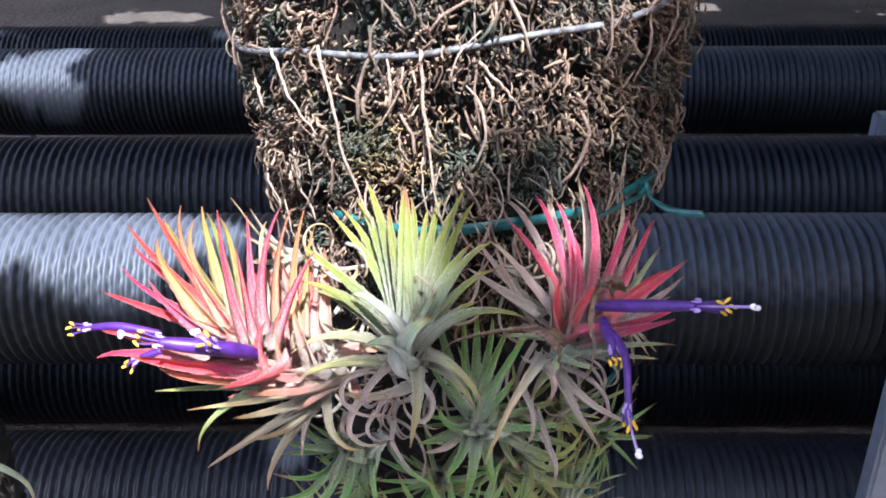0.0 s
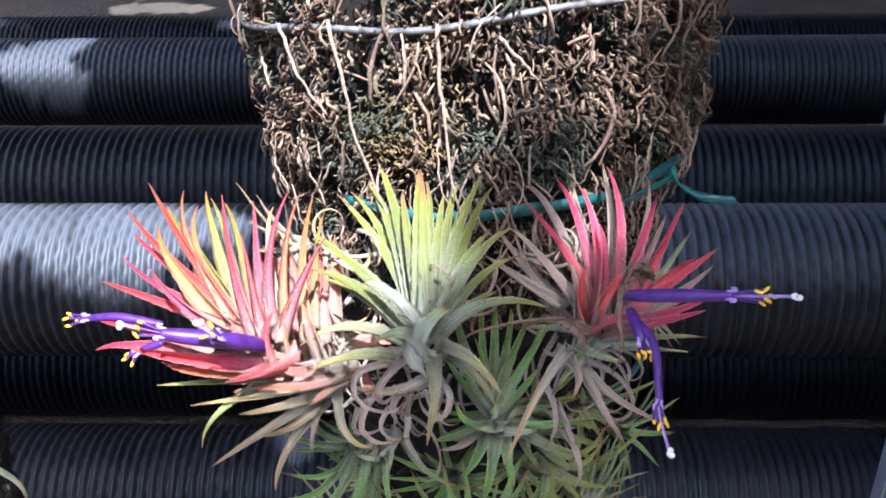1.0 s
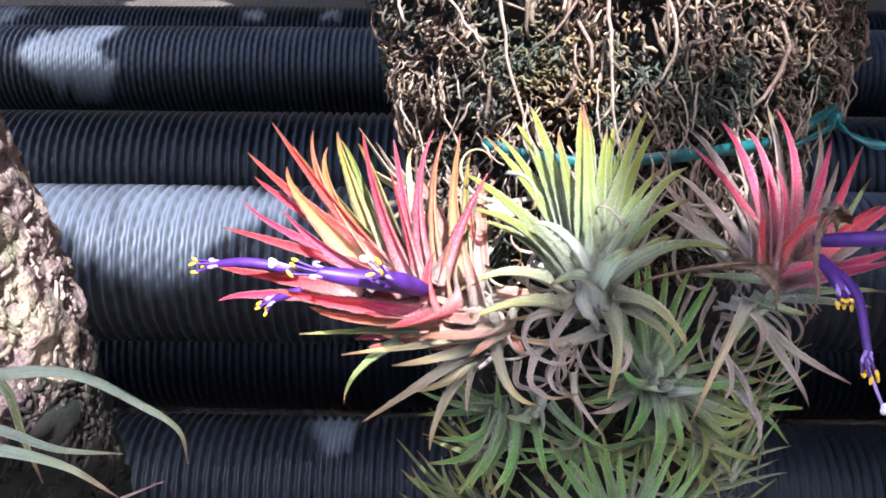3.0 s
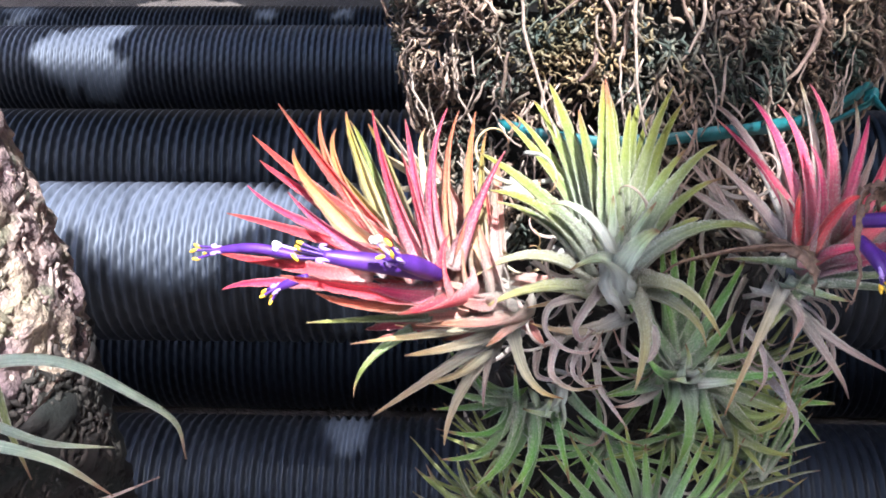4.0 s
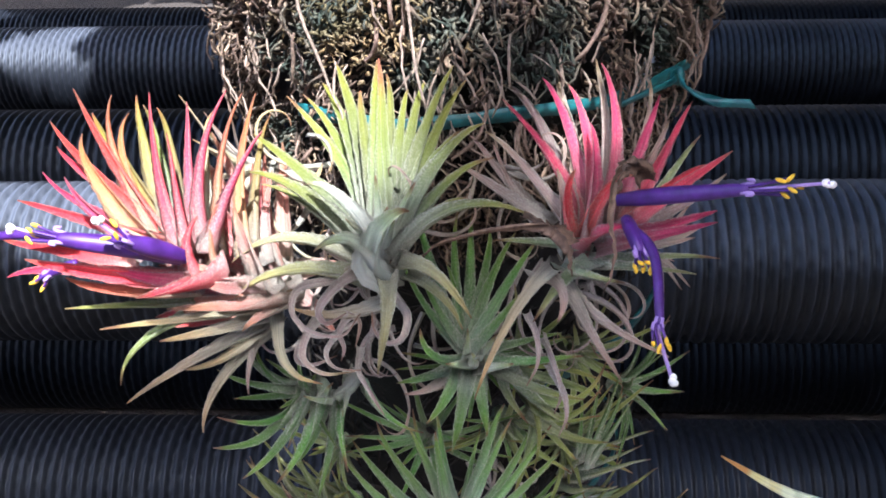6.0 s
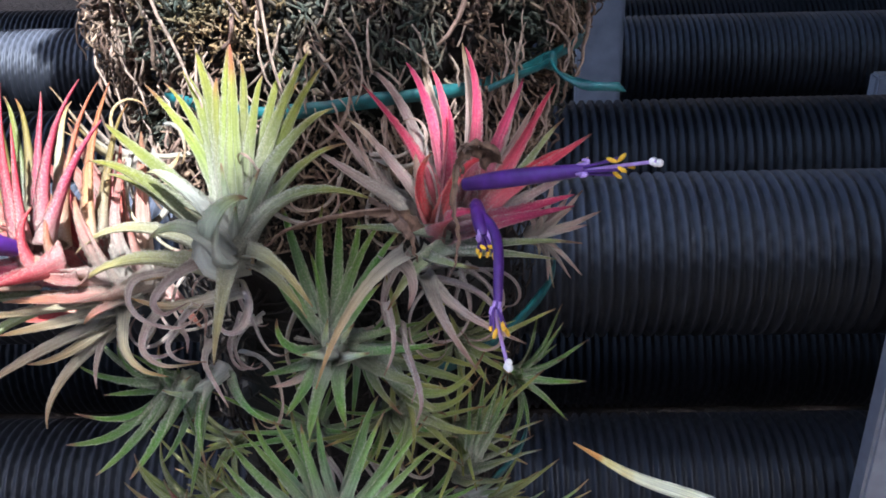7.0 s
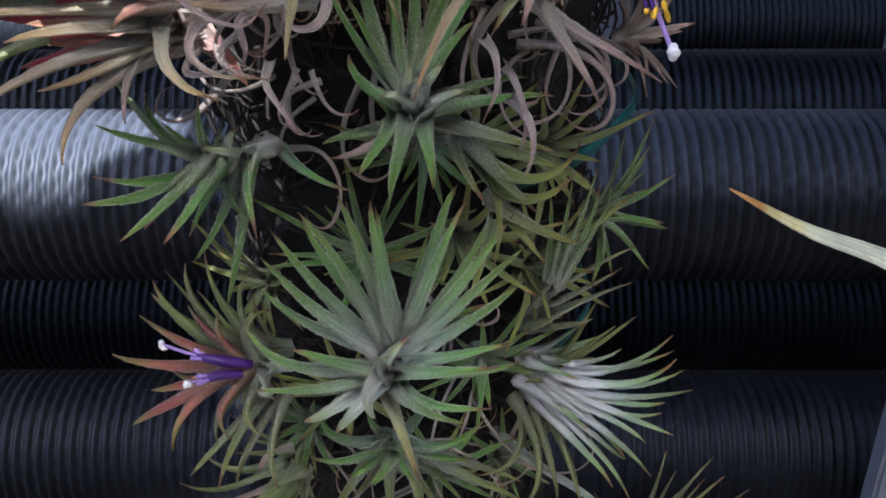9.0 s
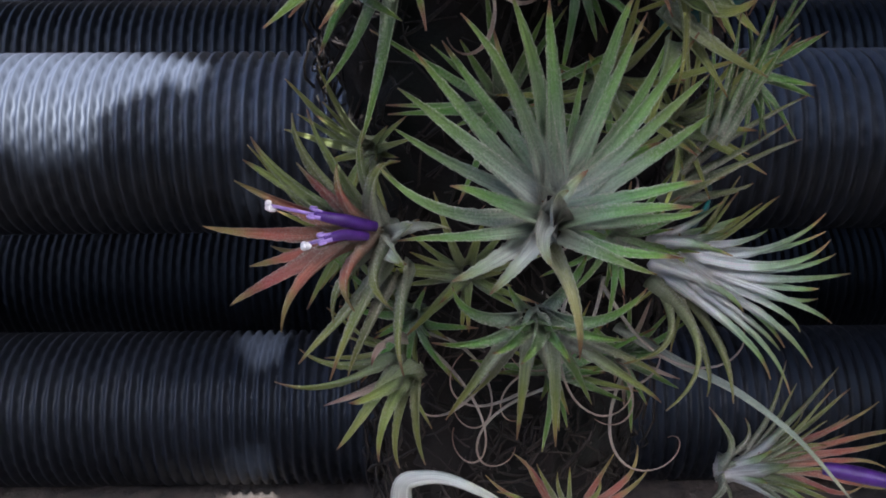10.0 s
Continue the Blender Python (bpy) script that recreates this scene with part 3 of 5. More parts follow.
on_mount("tie", ribbon(hoop(0.832, -0.003, 0.0022, -0.62, 3.0, 70, 0.004), 0.0046), TIE, "green plastic tie tape")
knot = Vector((0.0897, 0.3178, 0.8367))
on_mount("tie_end", ribbon(spline([knot, (0.0924, 0.3120, 0.8341), (0.1004, 0.3066, 0.8314), (0.1125, 0.3028, 0.8315)], 16), 0.0036, 0.8), TIE, "loose end of the green tie")
on_mount("tie_end", ribbon(spline([knot, (0.0851, 0.3087, 0.8371), (0.0759, 0.3009, 0.8361), (0.0680, 0.2970, 0.8336)], 10), 0.0022, 0.5), TIE, "loose end of the green tie")
lump = bmesh.new()
bmesh.ops.create_icosphere(lump, subdivisions=2, radius=0.0026, matrix=Matrix.Translation(knot) @ Matrix.Diagonal((1, 0.8, 1.2, 1)))
for v in lump.verts:
    v.co += Vector((random.uniform(-1, 1), random.uniform(-1, 1), random.uniform(-1, 1))) * 0.0006
lump_mesh = bpy.data.meshes.new("knot")
lump.to_mesh(lump_mesh)
lump.free()
on_mount("knot", lump_mesh, TIE, "knot of the green tie")
on_mount("tie", ribbon(hoop(0.731, -0.010, 0.0095, 0.4, 3.0, 40, 0.004), 0.0050), TIE, "green plastic tie tape")
on_mount("tie", ribbon(hoop(0.640, -0.004, 0.006, 0.9, 3.0, 40, 0.004), 0.0040), TIE, "green plastic tie tape")

# ---- air plants ----
TOWARD = Vector((0.0, -0.80, 0.60))


def air_plant(x, y, z, label, towards=TOWARD):
    ob = tagged(new("air_plant"), label, "air plant", "air plants on the root block")
    ob.location = (x, y, z)
    return ob, Vector(towards).normalized()


def whorl(plant, kind, width, arch, base, tips):
    """Leaves of one look: from near the base each leaf rises with the rosette and bows out to its tip (millimetres from the plant's base)."""
    ob, axis = plant
    for tip in tips:
        e = Vector(tip) / 1000 + axis * random.uniform(-0.003, 0.003)
        b = Vector(base) / 1000
        out = (e - b) - axis * (e - b).dot(axis)
        b += out.normalized() * 0.0035 + Vector((random.uniform(-1, 1), random.uniform(-1, 1), random.uniform(-1, 1))) / 1000
        ln = (e - b).length
        wob = Vector((random.uniform(-1, 1), random.uniform(-1, 1), random.uniform(-1, 1))) * 0.05 * ln
        mid1 = b.lerp(e, 0.30) + axis * (arch * ln * 1.7) + wob
        mid2 = b.lerp(e, 0.68) + axis * (arch * ln * 1.5) - wob * 0.6
        hook = (e - b).cross(axis).normalized() * ln * random.uniform(-0.11, 0.11) - Vector((0, 0, 1)) * ln * random.uniform(0, 0.07)
        path = [bezier((b, mid1, mid2, e), i / 19) + hook * math.sin(math.pi * (i / 19) ** 2) for i in range(20)]
        w = width / 1000 * random.uniform(0.9, 1.12) * min(1.15, 0.7 + ln * 6)
        part("leaf", blade(path, w, axis - (e - b).normalized() * 0.2, random.uniform(0.5, 0.95)), LEAF[kind], ob)


def leaves(plant, kind, rows):
    """Leaves of one look, each given by its width and by its base, its middle and its tip (millimetres from the plant's base)."""
    ob, axis = plant
    for width, *at in rows:
        b, m, e = (Vector(at[i:i + 3]) / 1000 for i in (0, 3, 6))
        c = m * 2 - (b + e) / 2
        ln = (m - b).length + (e - m).length
        hook = Vector((random.uniform(-1, 1), random.uniform(-1, 1), random.uniform(-1, 0.4))) * 0.025 * ln
        path = [bezier((b, c, e), i / 35) + hook * max(0.0, i / 35 - 0.7) ** 2 * 11 for i in range(36)]
        up = (axis - (e - b).normalized() * 0.25 + Vector((random.uniform(-1, 1), random.uniform(-1, 1), random.uniform(-1, 1))) * 0.18).normalized()
        part("leaf", blade(path, width / 1000 * random.uniform(0.90, 1.05), up, random.uniform(0.7, 1.1)), LEAF[kind], ob)


def heart(plant, kind, count, length, width, base, spread=0.55, cup=0.6):
    """The young upright leaves in the middle of a rosette (millimetres)."""
    ob, axis = plant
    s = axis.orthogonal().normalized()
    t = axis.cross(s)
    b0 = Vector(base) / 1000
    for k in range(count):
        a = k * 2.4 + random.uniform(-0.3, 0.3)
        r = spread * math.sqrt((k + 0.5) / count)
        out = s * math.cos(a) + t * math.sin(a)
        ln = length / 1000 * (0.55 + 0.45 * (k + 1) / count) * random.uniform(0.9, 1.1)
        b = b0 + out * 0.0025
        e = b + (axis + out * r * 1.3).normalized() * ln + Vector((0, 0, 0.12 * ln))
        path = [bezier((b, b + axis * ln * 0.4 + out * 0.001, b.lerp(e, 0.7) + axis * ln * 0.06, e), i / 13) for i in range(14)]
        part("leaf", blade(path, width / 1000 * random.uniform(0.85, 1.1), axis * 0.3 - out, cup), LEAF[kind], ob)


def flower(plant, points, tube_r, open_at=0.62, style=True, anthers=5, colour=PURPLE):
    """A long violet tube with a pale rim, yellow anthers past it and a white stigma at the end. points in metres."""
    ob, axis = plant
    line = [p - ob.location for p in spline(points, 40)]
    cut = int(40 * open_at)
    radii = [tube_r * (0.62 + 0.5 * math.sin(math.pi * min(1, 0.15 + 0.8 * i / cut))) for i in range(cut + 1)]
    body = part("flower", tube(line[:cut + 1], radii, 10), colour, ob, "violet tubular flower")
    rim = line[cut]
    t = (line[cut + 1] - line[cut - 1]).normalized()
    s = t.orthogonal().normalized()
    for k in range(3):
        a = 2 * math.pi * k / 3 + 0.6
        d = s * math.cos(a) + t.cross(s) * math.sin(a)
        path = [rim + d * radii[-1] * 0.8 - t * 0.002, rim + d * radii[-1] * 1.1 + t * 0.001, rim + d * radii[-1] * 1.5 + t * 0.0012, rim + d * radii[-1] * 1.7 - t * 0.0004]
        part("petal_rim", tube(spline(path, 8), [0.0006, 0.0006, 0.0006, 0.0006, 0.0005, 0.0005, 0.0005, 0.0004, 0.0003], 6), LILAC, body, "pale lilac petal tip")
    last = len(line) - 1
    for k in range(anthers):
        a = 2 * math.pi * k / anthers
        d = (s * math.cos(a) + t.cross(s) * math.sin(a))
        reach = cut + int((last - cut) * random.uniform(0.42, 0.62))
        seg = line[cut - 2:reach + 1]
        fil = [p + d * (0.0006 + 0.0016 * (i / max(1, len(seg) - 1))) for i, p in enumerate(seg)]
        part("filament", tube(fil, 0.00045, 5), PURPLE, body)
        bm = bmesh.new()
        way = (fil[-1] - fil[-2]).normalized()
        m = Matrix.Translation(fil[-1]) @ way.to_track_quat("Z", "Y").to_matrix().to_4x4() @ pose(0, 0, 0, random.uniform(-40, 40), random.uniform(-40, 40), 0)
        bmesh.ops.create_uvsphere(bm, u_segments=8, v_segments=6, radius=1.0, matrix=m @ Matrix.Diagonal((0.0006, 0.0006, 0.0015, 1)))
        part("anther", bm, ANTHER, body, "yellow pollen-covered anther")
    if style:
        part("style", tube(line[cut:], 0.0005, 6), LILAC, body)
        for k in range(4):
            bm = bmesh.new()
            bmesh.ops.create_icosphere(bm, subdivisions=2, radius=0.0010, matrix=Matrix.Translation(line[-1] + Vector((random.uniform(-1, 1), random.uniform(-1, 1), random.uniform(-1, 1))) * 0.0009))
            part("stigma", bm, STIGMA, body, "white stigma")


def dead_leaf(plant, kind, width, points):
    """A dead leaf that rolls up, along a line through the points (metres)."""
    ob, axis = plant
    path = [p - ob.location for p in spline(points, 30)]
    part("dead_leaf", blade(path, width / 1000, Vector((random.uniform(-0.6, 0.6), -0.9, random.uniform(-0.2, 0.9))), 0.7, 0.0008), LEAF[kind], ob, "curled dry grey leaf")


def curls(plant, kind, rng, count, lo, hi, radius, width, turns=(0.5, 1.0)):
    """Dead leaves that hang from the rosette and roll up at their ends; they spring from between two corners (metres)."""
    ob, axis = plant
    for _ in range(count):
        c = Vector([rng.uniform(a, b) for a, b in zip(lo, hi)]) - ob.location
        way = Vector((rng.uniform(-1, 1), rng.uniform(-0.7, -0.1), rng.uniform(-1.2, 0.3))).normalized()
        bend = way.cross(Vector((rng.uniform(-0.6, 0.6), -1, rng.uniform(0, 0.5)))).normalized() * rng.choice((-1, 1))
        side = way.cross(bend)
        r0, full = rng.uniform(*radius), rng.uniform(*turns) * 2 * math.pi
        run = rng.uniform(0.004, 0.012)
        path, p, a = [], c.copy(), 0.0
        for i in range(29):
            t = i / 28
            path.append(p.copy())
            step = (run + full * r0) / 28
            k = max(0.0, (t - 0.22) / 0.78)
            a += full / 28 * (0.35 + 1.3 * k) * (1.0 if t > 0.12 else 0.2)
            p += (way * math.cos(a) + bend * math.sin(a)) * step * (1.1 - 0.45 * t) + side * step * 0.18 * math.sin(3 * t + r0 * 900)
        part("dead_leaf", blade(path, rng.uniform(*width), bend + side * rng.uniform(-0.6, 0.6), 0.5, 0.0008), LEAF[kind], ob, "curled dry grey leaf")


red_l = air_plant(-0.0470, 0.2580, 0.7798, "flowering air plant with red, orange and yellow leaves", (-0.8, -0.38, 0.4))
leaves(red_l, "red", [(9.77, -16, -21, 26, -44, 10, 40, -74, 49, 59), (8.74, -23, -12, 29, -56, 16, 39, -84, 47, 47), (7.82, -31, -2, 26, -60, 21, 35, -82, 43, 38), (6.9, -34, -2, 27, -61, 16, 27, -85, 35, 31), (8.74, -22, -15, 28, -55, 3, 28, -92, 25, 27), (9.77, -15, -25, 30, -28, -3, 45, -37, 23, 64), (8.74, -13, -28, 33, -19, -16, 45, -26, 3, 58), (9.77, -9, -23, 29, -16, -1, 46, -14, 24, 64), (9.77, -7, -28, 33, -2, -20, 49, 5, -8, 62)])
leaves(red_l, "red", [(11.7, -11, -29, 23, -36, -34, 29, -59, -34, 34), (7.82, -9, -32, 26, -25, -33, 28, -37, -33, 32), (7.82, -35, -16, 23, -65, 0, 19, -93, 12, 17), (6.9, -41, -8, 17, -70, 1, 12, -88, 7, 7), (9.77, -9, -33, 28, -12, -33, 37, -11, -27, 44)])
leaves(red_l, "pink", [(7.82, -28, -19, 30, -46, -9, 35, -64, 9, 40), (8.74, -14, -17, 29, -22, 7, 46, -26, 28, 60), (11.7, -3, -33, 27, -12, -42, 29, -24, -45, 28)])
leaves(red_l, "orange", [(9.77, -12, -30, 21, -30, -34, 23, -50, -33, 27), (8.74, -5, -30, 28, -7, -29, 38, -6, -21, 46), (8.74, -7, -19, 28, -12, 5, 45, -10, 29, 62), (8.74, 0, -17, 27, -5, 4, 46, -3, 24, 63), (9.77, -29, -9, 27, -50, 20, 43, -58, 40, 58), (8.74, -29, -8, 26, -48, 21, 41, -53, 41, 52), (9.77, -30, -12, 27, -55, 13, 39, -67, 32, 46)])
leaves(red_l, "yellow", [(6.9, 1, -12, 27, -1, 7, 43, -1, 26, 56), (8.74, -31, -7, 28, -53, 25, 43, -66, 42, 51), (9.77, -25, -9, 27, -41, 24, 45, -49, 41, 57), (8.74, -21, -5, 31, -32, 22, 44, -40, 38, 55), (8.74, -23, -7, 28, -40, 11, 37, -54, 32, 44)])
leaves(red_l, "lime", [(7.01, -25, -3, 26, -38, 27, 42, -47, 44, 53)])
leaves(red_l, "olive", [(5.29, -17, -23, 13, -33, -27, 15, -54, -29, 15), (6.09, -22, -18, 5, -35, -26, 0, -41, -31, -10)])

blush_b = air_plant(-0.0426, 0.2680, 0.7820, "air plant with broad silvery pink leaf bases and straw-coloured dry leaves", (-0.45, -0.6, 0.65))
leaves(blush_b, "silverpink", [(10.2, 2, -30, 14, -3, -33, 31, -7, -28, 41), (10.2, 2, -31, 13, -7, -43, 25, -16, -43, 30), (11, 5, -28, 11, -4, -44, 22, -13, -47, 26), (10.2, 10, -28, 11, -2, -45, 17, -24, -47, 19), (8.5, 1, -19, 18, -1, -16, 29, -1, -2, 42), (6, 7, -35, 12, 1, -44, 13, -4, -46, 10)])
leaves(blush_b, "silverpink", [(13, -2, -3, -2, -14, -11, 8, -34, -13, 15), (13, -2, -4, -4, -15, -17, 2, -36, -20, 5), (12, -3, -5, -7, -15, -17, -2, -33, -17, -1), (12, -6, 3, 2, -12, -1, 16, -21, 13, 29), (12, -9, 7, 4, -18, 2, 17, -29, 13, 31), (11, -1, -3, -3, -7, -14, 3, -16, -16, 7), (10, -2, -3, -7, -8, -12, -7, -19, -14, -9)])
leaves(blush_b, "straw", [(6, -18, -15, 27, -25, 10, 43, -26, 24, 52), (6.8, 4, -32, 10, -19, -45, 13, -43, -49, 13), (7.6, -1, -30, -2, -12, -49, -7, -16, -57, -18), (7.6, 1, -29, 3, -10, -43, -1, -24, -44, -5)])
leaves(blush_b, "straw", [(7.6, 2, -27, 2, -19, -49, 1, -38, -56, -9), (7.6, 3, -31, 6, -13, -45, 9, -28, -47, 7)])
leaves(blush_b, "dry", [(4.2, -2, -34, 1, -4, -42, -4, -5, -46, -12)])
for deep, count, long, kind in ((-16, 7, 40, "blushpale"), (-6, 8, 46, "blushpale"), (6, 7, 48, "silverpink")):
    for i in range(count):
        # broad overlapping sheaths that fan out from one base
        th = radians(-14 + 100 * (i + 0.3 * math.sin(i * 2.3 + deep)) / (count - 1))
        r = long * (1 + 0.12 * math.sin(i * 1.7 + deep))
        leaves(blush_b, kind, [(15 + math.sin(i * 3.1), 1 - 2 * math.cos(th), -4, 1 + 2 * math.sin(th), -0.5 * r * math.cos(th), deep * 0.9, 0.55 * r * math.sin(th), -r * math.cos(th), deep * 0.5 + 12 * math.sin(th), r * math.sin(th))])
leaves(blush_b, "silverpink", [(15, 0, 2, 0, 10, -1, 6, 22, -4, 8), (14, 0, 0, -2, 8, -5, -5, 16, -10, -14)])

green_c = air_plant(-0.0096, 0.2500, 0.7970, "lime-green air plant with a silvery base", (0, -0.4, 0.92))
leaves(green_c, "lime", [(8.66, -2, 8, 8, -10, 33, 36, -18, 48, 52), (8.66, -3, 10, 10, -13, 34, 33, -22, 46, 45), (8.66, -4, 11, 10, -16, 28, 26, -34, 42, 43), (6.95, -5, 17, 13, -16, 35, 28, -28, 48, 41), (8.66, 1, 0, 10, -1, 17, 39, -1, 29, 58), (7.75, 4, 0, 10, 6, 18, 35, 8, 29, 49), (7.75, 5, 4, 9, 9, 27, 35, 13, 40, 48), (8.66, 5, 2, 9, 13, 20, 35, 22, 35, 54), (8.66, 6, 0, 10, 15, 19, 32, 25, 35, 49)])
leaves(green_c, "lime", [(6.04, 5, 9, 11, 11, 27, 31, 16, 40, 42), (8.66, -4, 5, 7, -23, 6, 29, -40, 20, 36), (10.4, -6, -3, 7, -20, -8, 28, -37, -2, 33)])
leaves(green_c, "limered", [(8.66, 0, 4, 10, -5, 20, 33, -8, 34, 46), (8.66, 2, -1, 12, 1, 15, 38, 0, 28, 58), (6.95, 3, 4, 13, 3, 21, 38, 2, 31, 52)])
leaves(green_c, "green", [(9.58, 6, -5, 9, 18, 1, 33, 32, 10, 44), (7.75, 6, 1, 7, 15, 10, 28, 26, 20, 38), (7.75, 7, -2, 7, 20, 2, 26, 34, 9, 33), (8.66, 6, -9, 6, 23, -14, 26, 45, -13, 24), (7.75, 6, -6, 7, 17, -7, 21, 27, -2, 25), (7.75, -8, 0, 6, -19, -4, 22, -35, 3, 28)])
leaves(green_c, "frosted", [(9.58, 1, -9, 10, -8, -14, 29, -19, -9, 33), (12.1, 1, -15, 5, 4, -25, 25, 12, -19, 29), (10.4, 1, -15, 3, -4, -27, 22, -14, -29, 21)])
leaves(green_c, "cream", [(8.66, -6, -5, 4, -24, -14, 17, -41, -14, 10), (8.66, -4, -14, 2, -21, -24, 12, -40, -22, 3), (7.75, 4, -17, 8, 6, -39, 7, 3, -45, -7), (7.75, 7, -14, 8, 18, -29, 14, 28, -32, 2), (6.95, 9, -14, 5, 19, -28, 7, 26, -30, -3)])
leaves(green_c, "straw", [(6.84, -1, -11, 7, -12, -19, 6, -25, -19, 3), (7.75, 5, -16, -3, -10, -25, -2, -24, -23, 0), (6.84, -31, 27, 22, -23, 20, 21, -20, 25, 25)])

red_r = air_plant(0.0562, 0.2720, 0.7958, "blushing pink air plant with violet flowers", (0.35, -0.5, 0.75))
leaves(red_r, "pink", [(8.5, -3, -15, 6, -13, -2, 28, -29, 14, 43), (8.5, -2, -12, 6, -7, 10, 33, -16, 27, 48), (8.5, -2, -15, 10, -2, 4, 33, -7, 22, 47), (8.5, 1, -14, 11, 7, 7, 35, 4, 28, 52), (8.5, 4, -14, 11, 14, 3, 29, 23, 19, 43), (8.5, 6, -16, 12, 20, -1, 27, 32, 17, 43), (8.5, 5, -19, 10, 23, -12, 22, 42, -2, 31), (7.6, 6, -14, 10, 22, -8, 22, 36, 0, 27), (8.5, 2, -20, 9, 19, -22, 15, 37, -15, 18)])
leaves(red_r, "pink", [(8.5, 0, -21, 7, 17, -25, 14, 35, -19, 15), (8.5, -4, -21, 11, -1, -12, 29, -1, 3, 40), (8.2, -6, -19, 7, 2, -20, 26, 10, -18, 30), (8.2, -6, -22, 6, 0, -31, 18, 9, -30, 19), (8.2, -7, -17, 7, -10, -21, 22, -7, -11, 30)])
leaves(red_r, "dusk", [(7.6, 3, -3, 11, 5, 19, 36, 2, 36, 51), (7.6, 6, -6, 9, 17, 12, 30, 21, 29, 46), (6.8, 7, -7, 11, 18, 5, 25, 27, 20, 35), (6, 8, -15, 9, 27, -10, 17, 42, 1, 23), (7.6, -3, -6, 5, -17, 18, 35, -29, 28, 44), (7.6, -4, -11, 5, -20, -2, 24, -33, 10, 35), (7.6, -2, 1, 10, -7, 22, 34, -11, 35, 47), (10.2, -10, -14, 5, -10, -15, 19, -12, -4, 27)])
leaves(red_r, "sage", [(6.1, 8, -15, 9, 22, -5, 23, 34, 10, 33), (6.1, -4, -16, 0, 17, -18, 3, 39, -13, 1), (6.1, -6, -20, 1, 12, -25, 3, 31, -21, -1), (6.8, -11, -22, 2, -3, -32, 4, 7, -32, 2), (6.1, -3, -19, 6, -18, -28, 13, -31, -26, 13), (8.4, -1, -19, 3, -11, -31, 2, -19, -35, -9)])
leaves(red_r, "dry", [(7.6, -13, -2, 5, -28, 3, 21, -38, 15, 32), (6.8, -15, -5, 8, -31, -6, 21, -43, 1, 27), (6.8, -16, -6, 7, -25, -1, 18, -31, 12, 30), (7.6, -19, -25, 1, -12, -39, 3, -13, -43, -5)])
leaves(red_r, "dry", [(6.8, -10, -23, -5, 4, -39, -10, 21, -38, -19), (6, -9, -27, -4, -2, -44, -11, 7, -45, -24)])
leaves(red_r, "straw", [(6.8, -14, -29, 5, -26, -53, 4, -37, -66, -15)])

green_d = air_plant(0.0155, 0.2500, 0.7662, "small dark green air plant rosette", (0.1, -0.5, 0.85))
leaves(green_d, "dark", [(5.3, -1, 2, -1, -13, 6, 15, -21, 18, 27), (6.1, 0, 2, -1, -8, 4, 13, -15, 16, 23), (6.1, -6, 15, 2, -13, 24, 26, -16, 32, 33), (6.8, -1, 8, -2, -3, 17, 20, -3, 31, 36), (5.3, 0, 3, 0, -2, 8, 15, -6, 18, 25), (6.8, 1, 16, -1, 2, 26, 20, 2, 39, 32), (7.6, 2, 5, 0, 8, 12, 18, 17, 26, 31), (6.8, 3, 3, 1, 15, 9, 22, 24, 21, 30), (6.1, 1, 12, -3, 7, 23, 18, 9, 35, 28)])
leaves(green_d, "dark", [(6.8, 3, -2, 1, 11, -4, 14, 18, 4, 20), (6.1, 7, -1, -3, 23, -9, 3, 38, -6, 4), (6.1, 6, 4, -3, 19, 0, 4, 32, 5, 5), (6.8, 1, -3, -2, -9, -14, 8, -13, -8, 15), (7.6, -1, -4, -3, -5, -18, -5, -11, -20, -13), (8.4, 2, -6, -3, 0, -26, -4, -3, -29, -17), (7.6, 4, -6, -3, 6, -22, -5, 8, -24, -14), (6.1, -5, 4, -10, -14, -2, -9, -22, -1, -11)])
leaves(green_d, "frosted", [(6.1, 4, -6, -3, 10, -17, 6, 16, -18, 8), (7.6, 2, 0, -4, 6, -12, 7, 10, -9, 13), (6.8, 0, 0, -4, 1, -10, 7, 2, -3, 11), (7.6, 3, -2, -4, 0, -15, 5, -5, -15, 6), (6.8, 3, -2, -4, 4, -16, 7, 3, -16, 11)])
leaves(green_d, "dry", [(6.8, -5, 6, -11, -11, -2, -13, -20, -1, -15)])
leaves(green_d, "green", [(7.6, 7, 5, -8, 23, -11, -6, 38, -12, -9)])

green_e = air_plant(-0.0352, 0.2620, 0.7411, "drooping dark green air plant offset", (-0.5, -0.8, 0.1))
leaves(green_e, "dark", [(7.6, 0, -12, 8, -11, -35, 9, -26, -39, 9), (6.8, -1, -9, 10, -10, -26, 9, -27, -27, 11), (7.6, 2, -12, 10, -4, -37, 9, -15, -45, 2), (8.4, 6, -11, 11, 4, -38, 11, -5, -48, 2), (6.8, 2, -12, 9, -3, -32, 9, -12, -40, 2), (7.6, 13, -9, 11, 13, -31, 10, 16, -39, -1), (4.6, 18, -8, 11, 27, -26, 11, 38, -31, 8), (6.1, 9, -6, 6, 5, -15, -15, -1, -16, -34), (5.3, 6, -7, 5, 0, -14, -8, -9, -14, -21)])
leaves(green_e, "dark", [(5.3, -10, -7, 10, -18, -14, 24, -26, -7, 32), (5.3, -7, -7, 10, -13, -14, 19, -18, -8, 26), (6.1, -4, -7, 9, -15, -17, 16, -30, -14, 19), (5.3, 0, -12, 10, -1, -18, 19, -2, -14, 27)])
